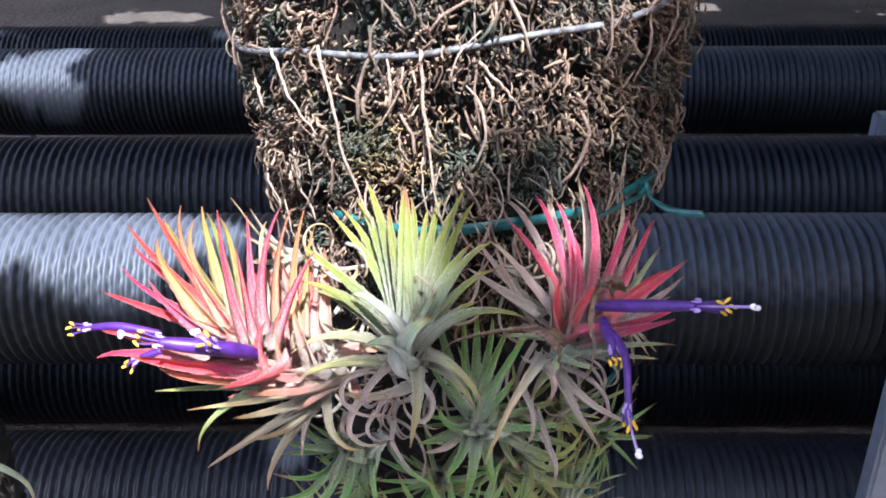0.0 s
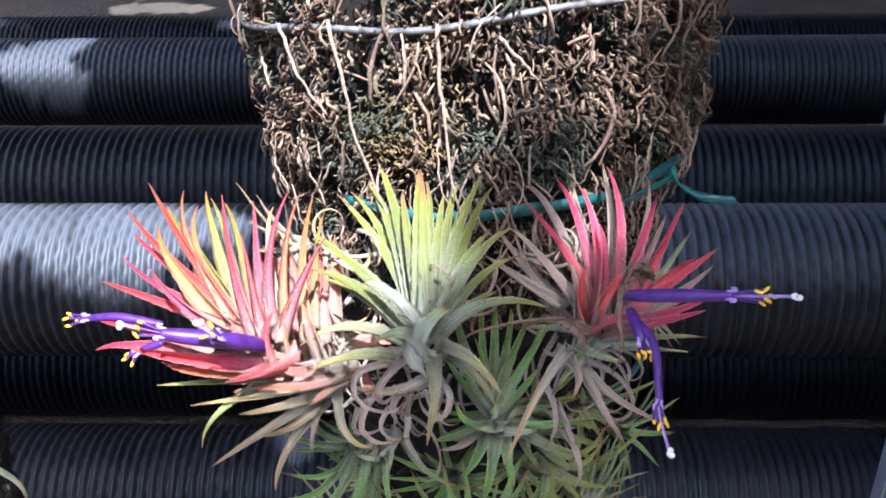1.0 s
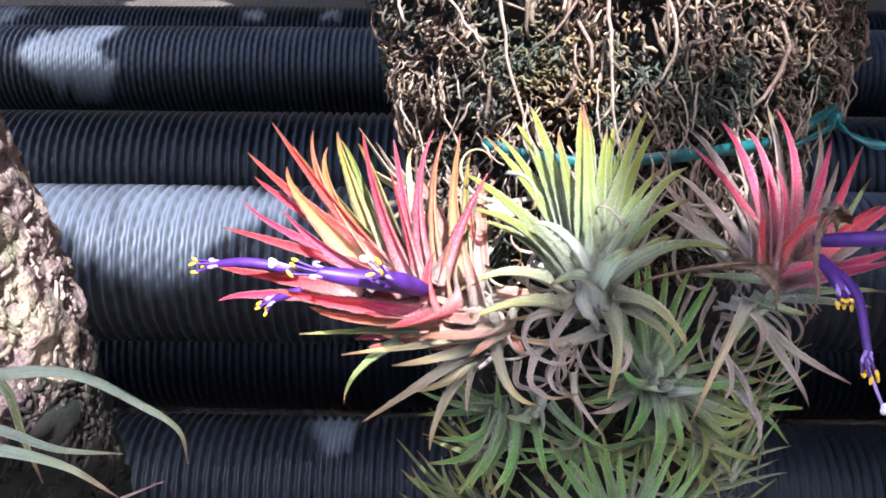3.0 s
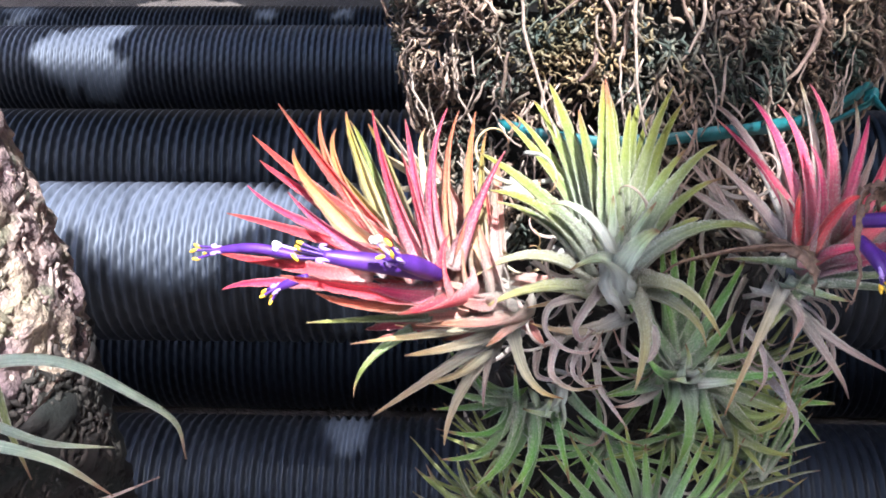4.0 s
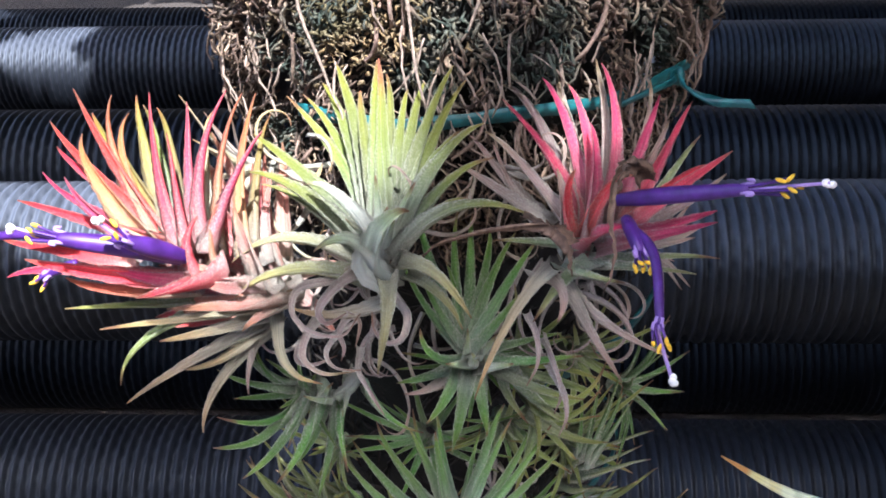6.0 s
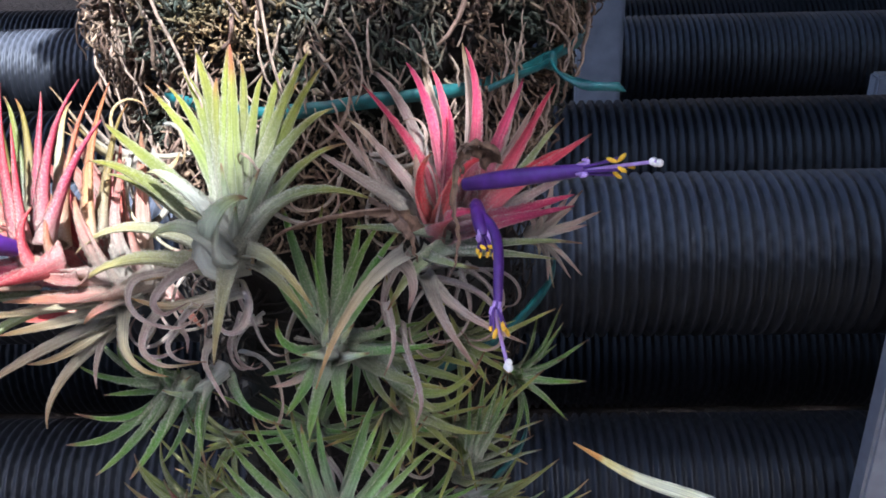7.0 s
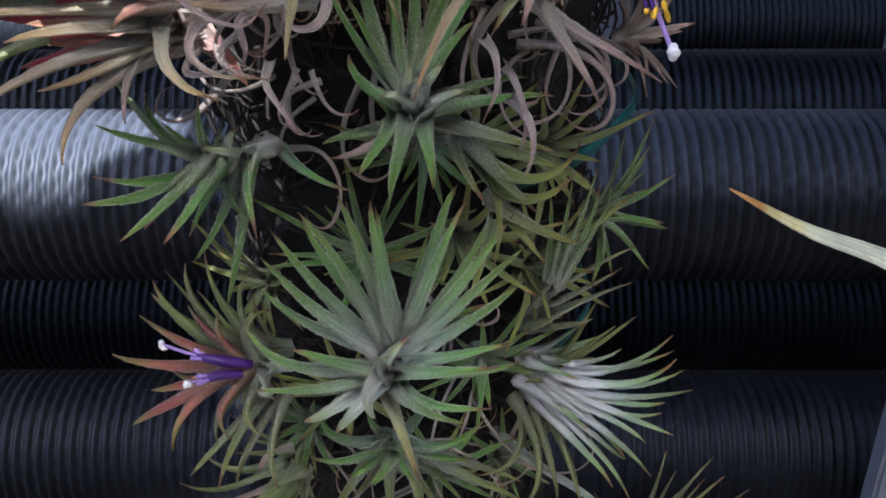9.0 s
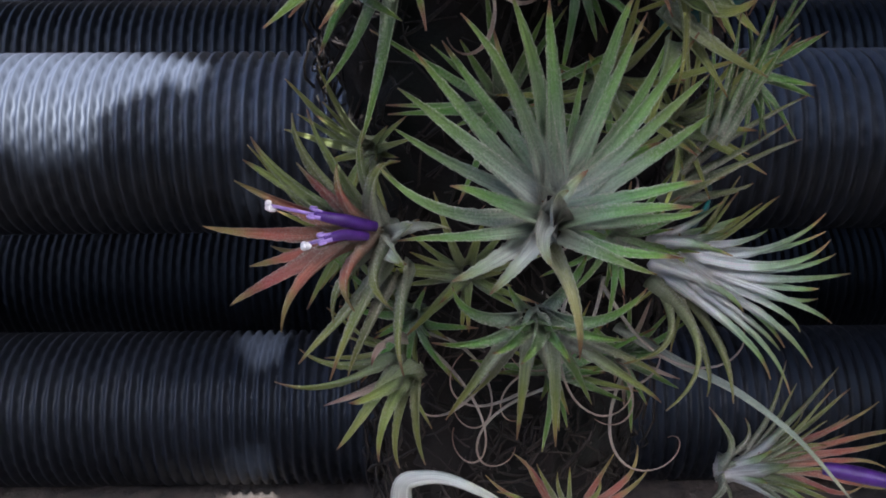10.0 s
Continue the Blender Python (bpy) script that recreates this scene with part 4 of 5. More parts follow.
leaves(green_e, "frosted", [(6.1, 6, -16, 10, 8, -27, 19, 10, -25, 23), (8.4, 16, -4, 10, 11, -24, 16, 0, -24, 17), (6.8, 13, -4, 10, 14, -24, 15, 13, -28, 12)])

olive_f = air_plant(0.0292, 0.2900, 0.7383, "olive air plant with recurved leaves", (0.5, -0.7, 0.3))
leaves(olive_f, "olive", [(7.6, 1, -27, 13, 20, -32, 3, 38, -12, 7), (7.6, 4, -27, 8, 18, -32, -3, 36, -17, -1), (6.8, 8, -29, -4, 23, -29, -14, 38, -22, -22), (6.1, 7, -26, -4, 17, -29, -14, 26, -28, -26), (6.8, -1, -26, 11, 10, -33, 0, 11, -36, -23), (6.1, 10, -28, -11, 7, -35, -21, 3, -38, -34), (6.1, 1, -20, 9, 25, -26, 5, 32, -16, -7)])
leaves(olive_f, "sage", [(8.4, 0, -28, 14, 10, -35, 6, 23, -29, -9), (7.6, -2, -29, 18, 0, -37, 11, 8, -35, -3)])

silver_w2 = air_plant(0.0586, 0.3150, 0.6626, "grey-green air plant shoot with narrow leaves", (0.8, -0.5, 0.3))
leaves(silver_w2, "sage", [(6.1, -2, -6, 8, 15, -15, 27, 31, -22, 40), (6.1, -2, -7, 6, 14, -16, 20, 26, -21, 31), (6.1, -2, -8, 5, 15, -19, 18, 29, -25, 29), (6.1, -2, -9, 3, 9, -17, 13, 18, -21, 20), (6.1, -6, -12, 1, 7, -22, 9, 18, -26, 14), (6.1, -2, -4, 8, 10, -4, 29, 15, -7, 46), (6.1, -2, -1, 9, 5, -3, 23, 8, -4, 38), (6.8, -5, -9, 6, 0, -21, 22, 9, -21, 31), (6.8, -6, -11, 3, -1, -28, 14, 6, -32, 20)])
leaves(silver_w2, "dark", [(4.6, 3, -31, 32, 9, -30, 51, 15, -25, 69), (4.6, 3, -32, 30, 12, -32, 47, 19, -31, 61), (4.6, 2, -29, 32, 5, -27, 48, 8, -21, 64), (4.6, 4, -30, 33, 12, -28, 49, 16, -26, 64), (4.6, 0, -27, 31, 1, -25, 44, 2, -17, 59), (4.6, 1, -27, 30, 7, -28, 41, 11, -25, 53)])

green_m = air_plant(0.0126, 0.2620, 0.6795, "large mid-green air plant rosette", (0, -0.85, 0.5))
leaves(green_m, "mid", [(7.6, -2, -13, 14, -8, -20, 45, -15, -23, 64), (8.4, -1, -15, 15, -4, -21, 44, -7, -21, 63), (7.6, -3, -14, 13, -12, -23, 40, -24, -23, 60), (7.6, -6, -12, 12, -22, -15, 33, -36, -8, 48), (7.6, -4, -9, 14, -18, -9, 34, -30, 3, 48), (7.6, -5, -16, 13, -23, -19, 29, -40, -6, 39), (6.8, -7, -12, 11, -27, -15, 22, -41, -5, 28), (6.8, -7, -16, 8, -29, -27, 15, -44, -17, 22), (7.6, -4, -20, 9, -17, -32, 20, -27, -33, 25)])
leaves(green_m, "mid", [(6.1, -5, -19, 7, -23, -34, 12, -40, -30, 10), (8.4, 2, -10, 15, 10, -7, 43, 16, -1, 60), (7.6, 2, -13, 15, 10, -13, 38, 19, -5, 56), (7.6, 1, -14, 13, 16, -10, 32, 29, 4, 51), (7.6, 2, -15, 14, 16, -15, 32, 33, -2, 51), (8.4, 2, -16, 13, 17, -18, 29, 36, -4, 41), (7.6, 2, -17, 11, 19, -24, 27, 34, -17, 35), (6.8, 1, -17, 10, 17, -29, 20, 32, -25, 22), (7.6, -1, -20, 8, 12, -36, 19, 29, -32, 18)])
leaves(green_m, "mid", [(6.8, 1, -20, 5, 10, -38, 10, 27, -35, 7), (6.8, -1, -20, 5, 6, -39, 10, 19, -39, 4), (6.1, 4, -15, 6, 20, -24, 11, 35, -20, 11), (5.3, 2, -4, 13, 4, -1, 26, 8, 11, 39), (6.1, -1, -4, 15, -5, 0, 34, -7, 11, 47), (6.8, -2, -7, 13, -10, -3, 32, -17, 8, 49), (6.8, 3, -13, 10, 13, -16, 22, 26, -11, 26)])
leaves(green_m, "frosted", [(8.4, -3, -22, 10, -7, -39, 13, -5, -43, 9), (8.4, -2, -22, 9, -4, -35, 21, -2, -36, 24), (9.1, -3, -20, 10, -2, -32, 21, 3, -31, 27), (8.4, -6, -18, 4, -18, -31, 3, -27, -29, -3), (7.6, -4, -20, 5, -12, -34, 4, -18, -30, -6)])
leaves(green_m, "cream", [(6.8, -3, -20, 1, 2, -33, -6, 6, -26, -28)])

green_n = air_plant(0.0130, 0.2900, 0.6308, "small green air plant under the large rosette", (0, -0.95, 0.1))
leaves(green_n, "dark", [(6.8, -8, -31, 18, -19, -35, 14, -33, -28, 9), (6.8, -8, -30, 19, -21, -36, 24, -27, -31, 29), (7.6, -6, -32, 20, -11, -48, 23, -17, -52, 21), (7.6, -3, -33, 19, -6, -51, 23, -10, -54, 20), (6.8, -3, -32, 20, 0, -47, 22, 4, -49, 17), (6.8, 0, -30, 19, 10, -38, 18, 22, -33, 13), (7.6, 0, -30, 20, 13, -41, 25, 26, -36, 32), (6.1, 1, -26, 10, 10, -19, -6, 19, -6, -30), (6.1, -1, -29, 21, 6, -32, 32, 10, -27, 37)])
leaves(green_n, "dark", [(6.1, -6, -29, 21, -9, -35, 27, -12, -33, 31), (6.1, -4, -32, 20, -8, -43, 24, -13, -43, 24), (6.1, -3, -32, 20, -2, -43, 24, 3, -42, 23)])
leaves(green_n, "green", [(6.8, -11, -29, 13, -20, -28, -4, -29, -21, -24), (7.6, -5, -31, 14, -6, -29, -4, -6, -21, -33), (6.8, 1, -29, 13, 4, -27, -9, 6, -18, -38), (6.8, 6, -27, 11, 25, -20, -8, 43, -8, -28), (5.3, 8, -26, 10, 27, -19, -3, 40, -11, -16), (5.3, 0, -25, 7, 6, -18, -13, 12, -8, -33), (5.3, -9, -26, 9, -14, -19, -8, -21, -10, -24)])

flower_l = air_plant(-0.0310, 0.3000, 0.6535, "air plant with blushing leaves and small violet flowers", (-0.8, -0.6, 0.15))
leaves(flower_l, "blush", [(9.1, -7, -26, 17, -30, -32, 19, -55, -24, 17), (8.4, -7, -26, 18, -25, -29, 25, -45, -17, 29), (7.6, -6, -29, 20, -16, -34, 32, -25, -27, 38), (7.6, -4, -31, 21, -11, -40, 33, -13, -35, 41), (7.6, -8, -27, 16, -25, -35, 14, -40, -31, 8), (9.1, -7, -29, 16, -28, -41, 11, -45, -38, 0), (8.4, -2, -34, 20, -11, -47, 25, -18, -46, 22), (6.8, -8, -25, 16, -21, -31, 13, -35, -23, 10)])
leaves(flower_l, "olive", [(8.4, -8, -25, 19, -26, -27, 32, -40, -15, 42), (6.8, -12, -20, 17, -31, -16, 27, -44, -5, 30), (8.4, -7, -24, 21, -20, -29, 38, -27, -18, 49), (6.8, -6, -20, 20, -16, -19, 35, -25, -4, 45)])
leaves(flower_l, "blush", [(8.4, -6, -31, 16, -21, -47, 14, -30, -48, -3), (8.4, -2, -35, 19, -10, -54, 18, -8, -56, 8)])
leaves(flower_l, "green", [(6.8, -4, -31, 13, -13, -46, 10, -15, -47, -1), (6.8, 2, -31, 17, -3, -52, 16, 2, -54, 8), (6.1, -1, -27, 21, -7, -31, 39, -5, -25, 50), (7.6, -2, -32, 20, -3, -40, 38, 3, -36, 42), (6.8, -1, -30, 6, -14, -45, -2, -27, -47, -15), (8.4, 0, -31, 8, -9, -47, 0, -17, -47, -19), (6.8, 2, -29, 3, -7, -42, -8, -13, -41, -23), (8.4, 6, -32, 7, 3, -51, 1, 3, -51, -16)])
leaves(flower_l, "frosted", [(6.1, 0, -33, 18, 8, -48, 29, 17, -48, 28), (9.1, 0, -29, 16, 4, -45, 26, 8, -45, 29), (8.4, 0, -32, 16, 2, -47, 20, 5, -49, 18)])

silver_w = air_plant(0.0534, 0.3120, 0.6433, "air plant with a silvery white base", (0.85, -0.5, 0.1))
leaves(silver_w, "silver", [(7.1, 3, -4, 5, 31, -11, 5, 58, 0, 14), (5.3, 5, -2, 4, 35, -7, 3, 58, 2, 6), (7.1, 3, -7, 4, 33, -16, 2, 59, -6, 6), (5.9, 5, -6, 1, 38, -13, -1, 61, -2, 0), (7.1, 5, -8, 1, 33, -20, 0, 63, -13, -2), (5.9, 6, -9, -1, 34, -20, -3, 54, -13, -8), (5.9, 6, -12, -1, 31, -25, -4, 51, -18, -9), (6.5, 4, -11, 0, 32, -28, -2, 55, -25, -14), (5.9, 4, -12, -2, 28, -27, -4, 46, -25, -18)])
leaves(silver_w, "silver", [(7.1, 2, -12, -2, 25, -34, -4, 44, -37, -21), (6.5, 1, -13, -4, 20, -37, -6, 38, -44, -27), (7.1, 0, -14, -3, 16, -39, -6, 32, -41, -23), (5.9, 3, -13, -4, 21, -32, -6, 36, -33, -20), (8.3, -3, -13, 1, 10, -33, 5, 21, -37, -2), (7.7, 0, -8, 6, 6, -22, 13, 19, -26, 11), (5.3, 7, -2, 3, 23, -8, 6, 38, -1, 7), (7.7, 1, -7, 4, 21, -28, -3, 36, -36, -15)])
leaves(silver_w, "olive", [(6.8, -5, -19, -3, 3, -52, -4, -4, -57, -23), (6.1, -2, -19, -3, -4, -47, -4, -17, -49, -12), (6.1, 3, -18, -6, 8, -42, -12, 12, -44, -29), (6.1, 7, -17, -7, 15, -39, -15, 20, -42, -33)])

olive_p = air_plant(-0.0286, 0.3100, 0.6070, "olive drooping air plant", (-0.5, -0.75, -0.2))
leaves(olive_p, "olive", [(6.8, -4, -28, 15, -21, -40, 13, -40, -36, 10), (6.1, -5, -25, 13, -20, -34, 16, -33, -27, 17), (8.4, 0, -31, 14, -10, -47, 9, -20, -47, -7), (8.4, 2, -33, 16, -7, -48, 16, -17, -45, 9), (6.8, 4, -30, 12, -5, -45, 4, -8, -46, -13), (6.1, 4, -27, 9, -2, -42, -2, -2, -42, -19), (6.1, 5, -25, 8, 4, -38, -3, 6, -38, -21)])
leaves(olive_p, "dry", [(6, 1, -25, 8, -13, -33, 5, -27, -30, -3), (6, 0, -32, 25, -6, -42, 28, -9, -43, 21)])

red_q = air_plant(0.0328, 0.3000, 0.5218, "air plant with red-tipped upright leaves", (0, -0.7, 0.7))
whorl(red_q, "blush", 6, 0.05, (0, 0, 6), [(-23, 9, 37), (-18, 7, 35), (15, 8, 37), (24, 9, 40), (28, 5, 32), (-33, 5, 30)])
whorl(red_q, "green", 6, 0.08, (-1, -1, 7), [(-14, 4, 36), (-2, 3, 35), (-7, 2, 33), (9, 1, 33), (-54, -10, 11), (38, -10, 12), (-29, -1, 27)])

red_x = air_plant(0.0939, 0.3350, 0.5268, "red-leaved flowering air plant beside the root block", (0.8, -0.5, 0.3))
whorl(red_x, "blush", 6.5, 0.06, (18, -1, 4), [(67, 4, 31), (52, 2, 26), (72, -3, 17), (68, -9, 7), (75, -12, 0), (64, -12, 1), (77, -1, 21)])
whorl(red_x, "green", 6.5, 0.08, (14, 0, 3), [(51, 14, 41), (59, 10, 33), (38, 11, 35), (42, 7, 26), (47, -1, 12), (33, 16, 43)])
whorl(red_x, "sage", 7, 0.2, (4, -3, 2), [(15, 0, 26), (-3, 3, 30), (15, -6, 14), (8, -17, -6), (-11, -17, -6)])

heart(green_e, "dark", 7, 30, 6, (0, 6, 0), 0.9)
heart(olive_f, "olive", 8, 36, 6, (2, 4, 0), 0.8)
heart(flower_l, "green", 8, 30, 7, (0, 4, 2), 0.9)
heart(olive_p, "olive", 8, 34, 6, (0, 2, 0), 0.9)
heart(green_m, "frosted", 6, 17, 6, (1, -12, 4), 0.4, 0.8)
heart(green_c, "frosted", 6, 26, 8, (1, -2, 6), 0.35, 0.9)
heart(silver_w, "silver", 7, 34, 9, (0, 2, 2), 0.5, 0.8)
heart(red_x, "silver", 9, 40, 12, (4, 0, 0), 0.5, 0.9)
heart(red_x, "green", 10, 55, 6, (10, 0, 0), 0.6)
flower(red_r, [(0.060, 0.243, 0.823), (0.074, 0.233, 0.829), (0.0912, 0.2220, 0.8354), (0.1056, 0.2105, 0.8419)], 0.0022, 0.66)
flower(red_r, [(0.062, 0.240, 0.818), (0.068, 0.226, 0.815), (0.068, 0.211, 0.805), (0.0675, 0.2072, 0.8012), (0.0700, 0.1970, 0.7930)], 0.0013, 0.66)
flower(red_r, [(0.063, 0.243, 0.817), (0.064, 0.232, 0.816), (0.065, 0.226, 0.8125), (0.0655, 0.222, 0.808)], 0.0020, 0.55, style=False, anthers=6)
flower(red_l, [(-0.0608, 0.2277, 0.8121), (-0.0738, 0.2214, 0.8187), (-0.0874, 0.2182, 0.8225), (-0.0967, 0.2186, 0.8241), (-0.1041, 0.2192, 0.8259)], 0.0026, 0.62, anthers=4)
flower(red_l, [(-0.0606, 0.2243, 0.8143), (-0.0663, 0.2164, 0.8214), (-0.0712, 0.2118, 0.8259), (-0.0761, 0.2100, 0.8318)], 0.0024, 0.66, anthers=4)
flower(red_l, [(-0.1044, 0.2531, 0.8044), (-0.1210, 0.2554, 0.8061), (-0.1349, 0.2581, 0.8038), (-0.1456, 0.2589, 0.8020)], 0.0016, 0.66, style=False, anthers=4)
flower(red_l, [(-0.1027, 0.2468, 0.8007), (-0.1093, 0.2473, 0.7979), (-0.1142, 0.2478, 0.7949), (-0.1198, 0.2472, 0.7898)], 0.0014, 0.62, style=False, anthers=4)
flower(flower_l, [(-0.0341, 0.2587, 0.6788), (-0.0426, 0.2551, 0.6826), (-0.0514, 0.2561, 0.6842), (-0.0622, 0.2626, 0.6834)], 0.0016, 0.62, anthers=0)
flower(flower_l, [(-0.0360, 0.2531, 0.6789), (-0.0415, 0.2498, 0.6810), (-0.0467, 0.2475, 0.6809), (-0.0510, 0.2488, 0.6790)], 0.0014, 0.66, anthers=0)
flower(red_x, [(0.106, 0.268, 0.586), (0.118, 0.264, 0.586), (0.130, 0.260, 0.585), (0.140, 0.258, 0.582)], 0.0024, 0.66)
def withered(name, points, width, label, kink=0.0012):
    """A shrivelled piece of the pink plant along a line through the points (metres)."""
    path = [p - red_r[0].location + Vector((random.uniform(-1, 1), random.uniform(-1, 1), random.uniform(-1, 1))) * kink for p in spline(points, 22)]
    part(name, blade(path, width, Vector((random.uniform(-1, 1), -0.8, random.uniform(-0.5, 1))), 0.9, 0.0012, 0.35), WITHER, red_r[0], label)


withered("withered_flower", [(0.0674, 0.2447, 0.8284), (0.0639, 0.2408, 0.8343), (0.0595, 0.2388, 0.8354), (0.0578, 0.2362, 0.8304)], 0.0075, "shrivelled brown spent flower", 0.0007)
withered("withered_flower", [(0.0683, 0.2465, 0.8319), (0.0627, 0.2396, 0.8364), (0.0598, 0.2360, 0.8343), (0.0588, 0.2351, 0.8283)], 0.0060, "shrivelled brown spent flower", 0.0007)
withered("withered_flower", [(0.0580, 0.2365, 0.8311), (0.0570, 0.2315, 0.8215), (0.0579, 0.2280, 0.8147), (0.0569, 0.2262, 0.8069), (0.0552, 0.2262, 0.8026)], 0.0024, "shrivelled brown spent flower", 0.0004)
withered("withered_leaf", [(0.0459, 0.2336, 0.8135), (0.0411, 0.2339, 0.8189), (0.0302, 0.2336, 0.8195), (0.0117, 0.2344, 0.8143), (-0.0009, 0.2372, 0.8036)], 0.0050, "shrivelled brown leaf", 0.0004)
withered("withered_leaf", [(0.0354, 0.2379, 0.8187), (0.0407, 0.2315, 0.8189), (0.0450, 0.2275, 0.8149), (0.0466, 0.2279, 0.8068)], 0.0062, "shrivelled brown leaf", 0.0005)

frng = random.Random(31)
OFFSETS = ((0.1, 0.742, "mid", 38, "dark"), (0.55, 0.735, "olive", 38, "olive"), (0.95, 0.70, "dark", 42, "dark"), 
           (-0.25, 0.64, "olive", 34, "green"), (0.35, 0.655, "dark", 36, "dark"), (0.75, 0.64, "olive", 40, "olive"), (-0.8, 0.645, "olive", 42, "olive"), (1.1, 0.76, "dry", 34, "dusk"), (-1.0, 0.80, "straw", 36, "dry"), (0.5, 0.60, "dark", 30, "dry"),
           (-0.12, 0.700, "dark", 42, "mid"), (0.22, 0.708, "olive", 42, "dark"), (0.55, 0.690, "olive", 40, "olive"), (-0.65, 0.680, "olive", 32, "olive"), (-0.5, 0.620, "dark", 36, "olive"), (0.15, 0.600, "dark", 34, "olive"))
for a, z, kind, reach, other in OFFSETS:
    d = Vector((math.sin(a), -math.cos(a), 0))
    p = Vector((AX, AY, z)) + d * (radius_at(z, PROFILE) + 0.004)
    young = air_plant(p.x, p.y, p.z, "small green offset rooted in the fern fibre", (d.x, d.y, frng.uniform(-0.3, 0.5)))
    heart(young, kind, 11, reach, 6, (0, 0, 0), 1.3)
    heart(young, other, 7, reach * 0.8, 5, (0, 0, 0), 2.2)
crng = random.Random(11)
dead_leaf(green_c, "lightdry", 3.4, [(-0.0194, 0.2316, 0.8033), (-0.0289, 0.2214, 0.8063), (-0.0305, 0.2165, 0.8015), (-0.0255, 0.2143, 0.7967), (-0.0173, 0.2175, 0.7933), (-0.0128, 0.2240, 0.7967)])
dead_leaf(green_c, "lightdry", 4.8, [(-0.0138, 0.2329, 0.8053), (-0.0187, 0.2201, 0.8071), (-0.0225, 0.2136, 0.8038), (-0.0205, 0.2138, 0.7996), (-0.0162, 0.2204, 0.7989)])
dead_leaf(green_c, "dusk", 4.1, [(-0.0243, 0.2286, 0.7937), (-0.0276, 0.2187, 0.7924), (-0.0280, 0.2140, 0.7877), (-0.0224, 0.2124, 0.7840), (-0.0143, 0.2163, 0.7821)])
dead_leaf(green_c, "lightdry", 2.7, [(-0.0193, 0.2245, 0.7897), (-0.0219, 0.2168, 0.7881), (-0.0194, 0.2150, 0.7843), (-0.0128, 0.2182, 0.7812)])
dead_leaf(green_c, "lightdry", 4.1, [(-0.0033, 0.2322, 0.7984), (0.0009, 0.2212, 0.7985), (-0.0003, 0.2147, 0.7949), (-0.0043, 0.2138, 0.7936), (-0.0083, 0.2186, 0.7945), (-0.0098, 0.2260, 0.7959)])
dead_leaf(green_c, "straw", 5.4, [(-0.0392, 0.2348, 0.7898), (-0.0359, 0.2212, 0.7850), (-0.0308, 0.2168, 0.7803), (-0.0241, 0.2176, 0.7768)])
dead_leaf(green_c, "lightdry", 3.4, [(-0.0146, 0.2294, 0.7943), (-0.0182, 0.2199, 0.7936), (-0.0173, 0.2193, 0.7880), (-0.0188, 0.2209, 0.7825)])
dead_leaf(green_c, "dry", 3.4, [(-0.0142, 0.2279, 0.7827), (-0.0136, 0.2198, 0.7800), (-0.0090, 0.2132, 0.7755), (-0.0058, 0.2094, 0.7722)])
dead_leaf(green_c, "lightdry", 3.4, [(-0.0306, 0.2304, 0.7848), (-0.0316, 0.2223, 0.7823), (-0.0265, 0.2201, 0.7820), (-0.0202, 0.2232, 0.7829)])
dead_leaf(green_c, "dry", 4.1, [(-0.0265, 0.2329, 0.7892), (-0.0194, 0.2271, 0.7947), (-0.0137, 0.2263, 0.7925), (-0.0155, 0.2279, 0.7827)])
dead_leaf(red_r, "lightdry", 3.4, [(0.0407, 0.2420, 0.7781), (0.0424, 0.2306, 0.7776), (0.0450, 0.2261, 0.7687), (0.0432, 0.2262, 0.7604)])
dead_leaf(red_r, "lightdry", 3.4, [(0.0358, 0.2467, 0.7832), (0.0380, 0.2368, 0.7814), (0.0381, 0.2313, 0.7751), (0.0350, 0.2314, 0.7668)])
dead_leaf(red_r, "lightdry", 3.4, [(0.0421, 0.2365, 0.7716), (0.0454, 0.2245, 0.7699), (0.0463, 0.2212, 0.7633), (0.0442, 0.2200, 0.7569)])
curls(green_c, "lightdry", crng, 12, (-0.034, 0.258, 0.766), (0.000, 0.276, 0.790), (0.0045, 0.008), (0.0022, 0.0040), (0.35, 0.85))
curls(green_c, "dry", crng, 6, (-0.040, 0.266, 0.785), (-0.004, 0.285, 0.815), (0.005, 0.010), (0.002, 0.004))
curls(red_r, "lightdry", crng, 12, (0.036, 0.272, 0.766), (0.066, 0.288, 0.796), (0.006, 0.011), (0.0022, 0.0040))
curls(red_l, "straw", crng, 6, (-0.052, 0.274, 0.795), (-0.022, 0.287, 0.830), (0.0045, 0.009), (0.0024, 0.0044))
curls(red_r, "dry", crng, 6, (0.018, 0.286, 0.806), (0.036, 0.294, 0.828), (0.0045, 0.009), (0.0024, 0.0050))
curls(green_m, "lightdry", crng, 8, (-0.004, 0.290, 0.664), (0.030, 0.305, 0.690), (0.0045, 0.009), (0.0024, 0.0046))
curls(green_n, "dry", crng, 14, (-0.030, 0.296, 0.585), (0.055, 0.312, 0.650), (0.008, 0.016), (0.0010, 0.0022))
curls(green_e, "dry", crng, 6, (-0.030, 0.284, 0.735), (0.020, 0.300, 0.765), (0.005, 0.010), (0.0024, 0.0046))


# ---- strap leaves crossing in from neighbouring plants ----
def strap(thing, pts, width, kind, up=(0, -0.4, 1), channel=0.3, blunt=False):
    return part("leaf", blade([p - thing.location for p in spline(pts, 28)], width, Vector(up).normalized(), channel, 0.0014, 0.02, blunt), LEAF[kind], thing)


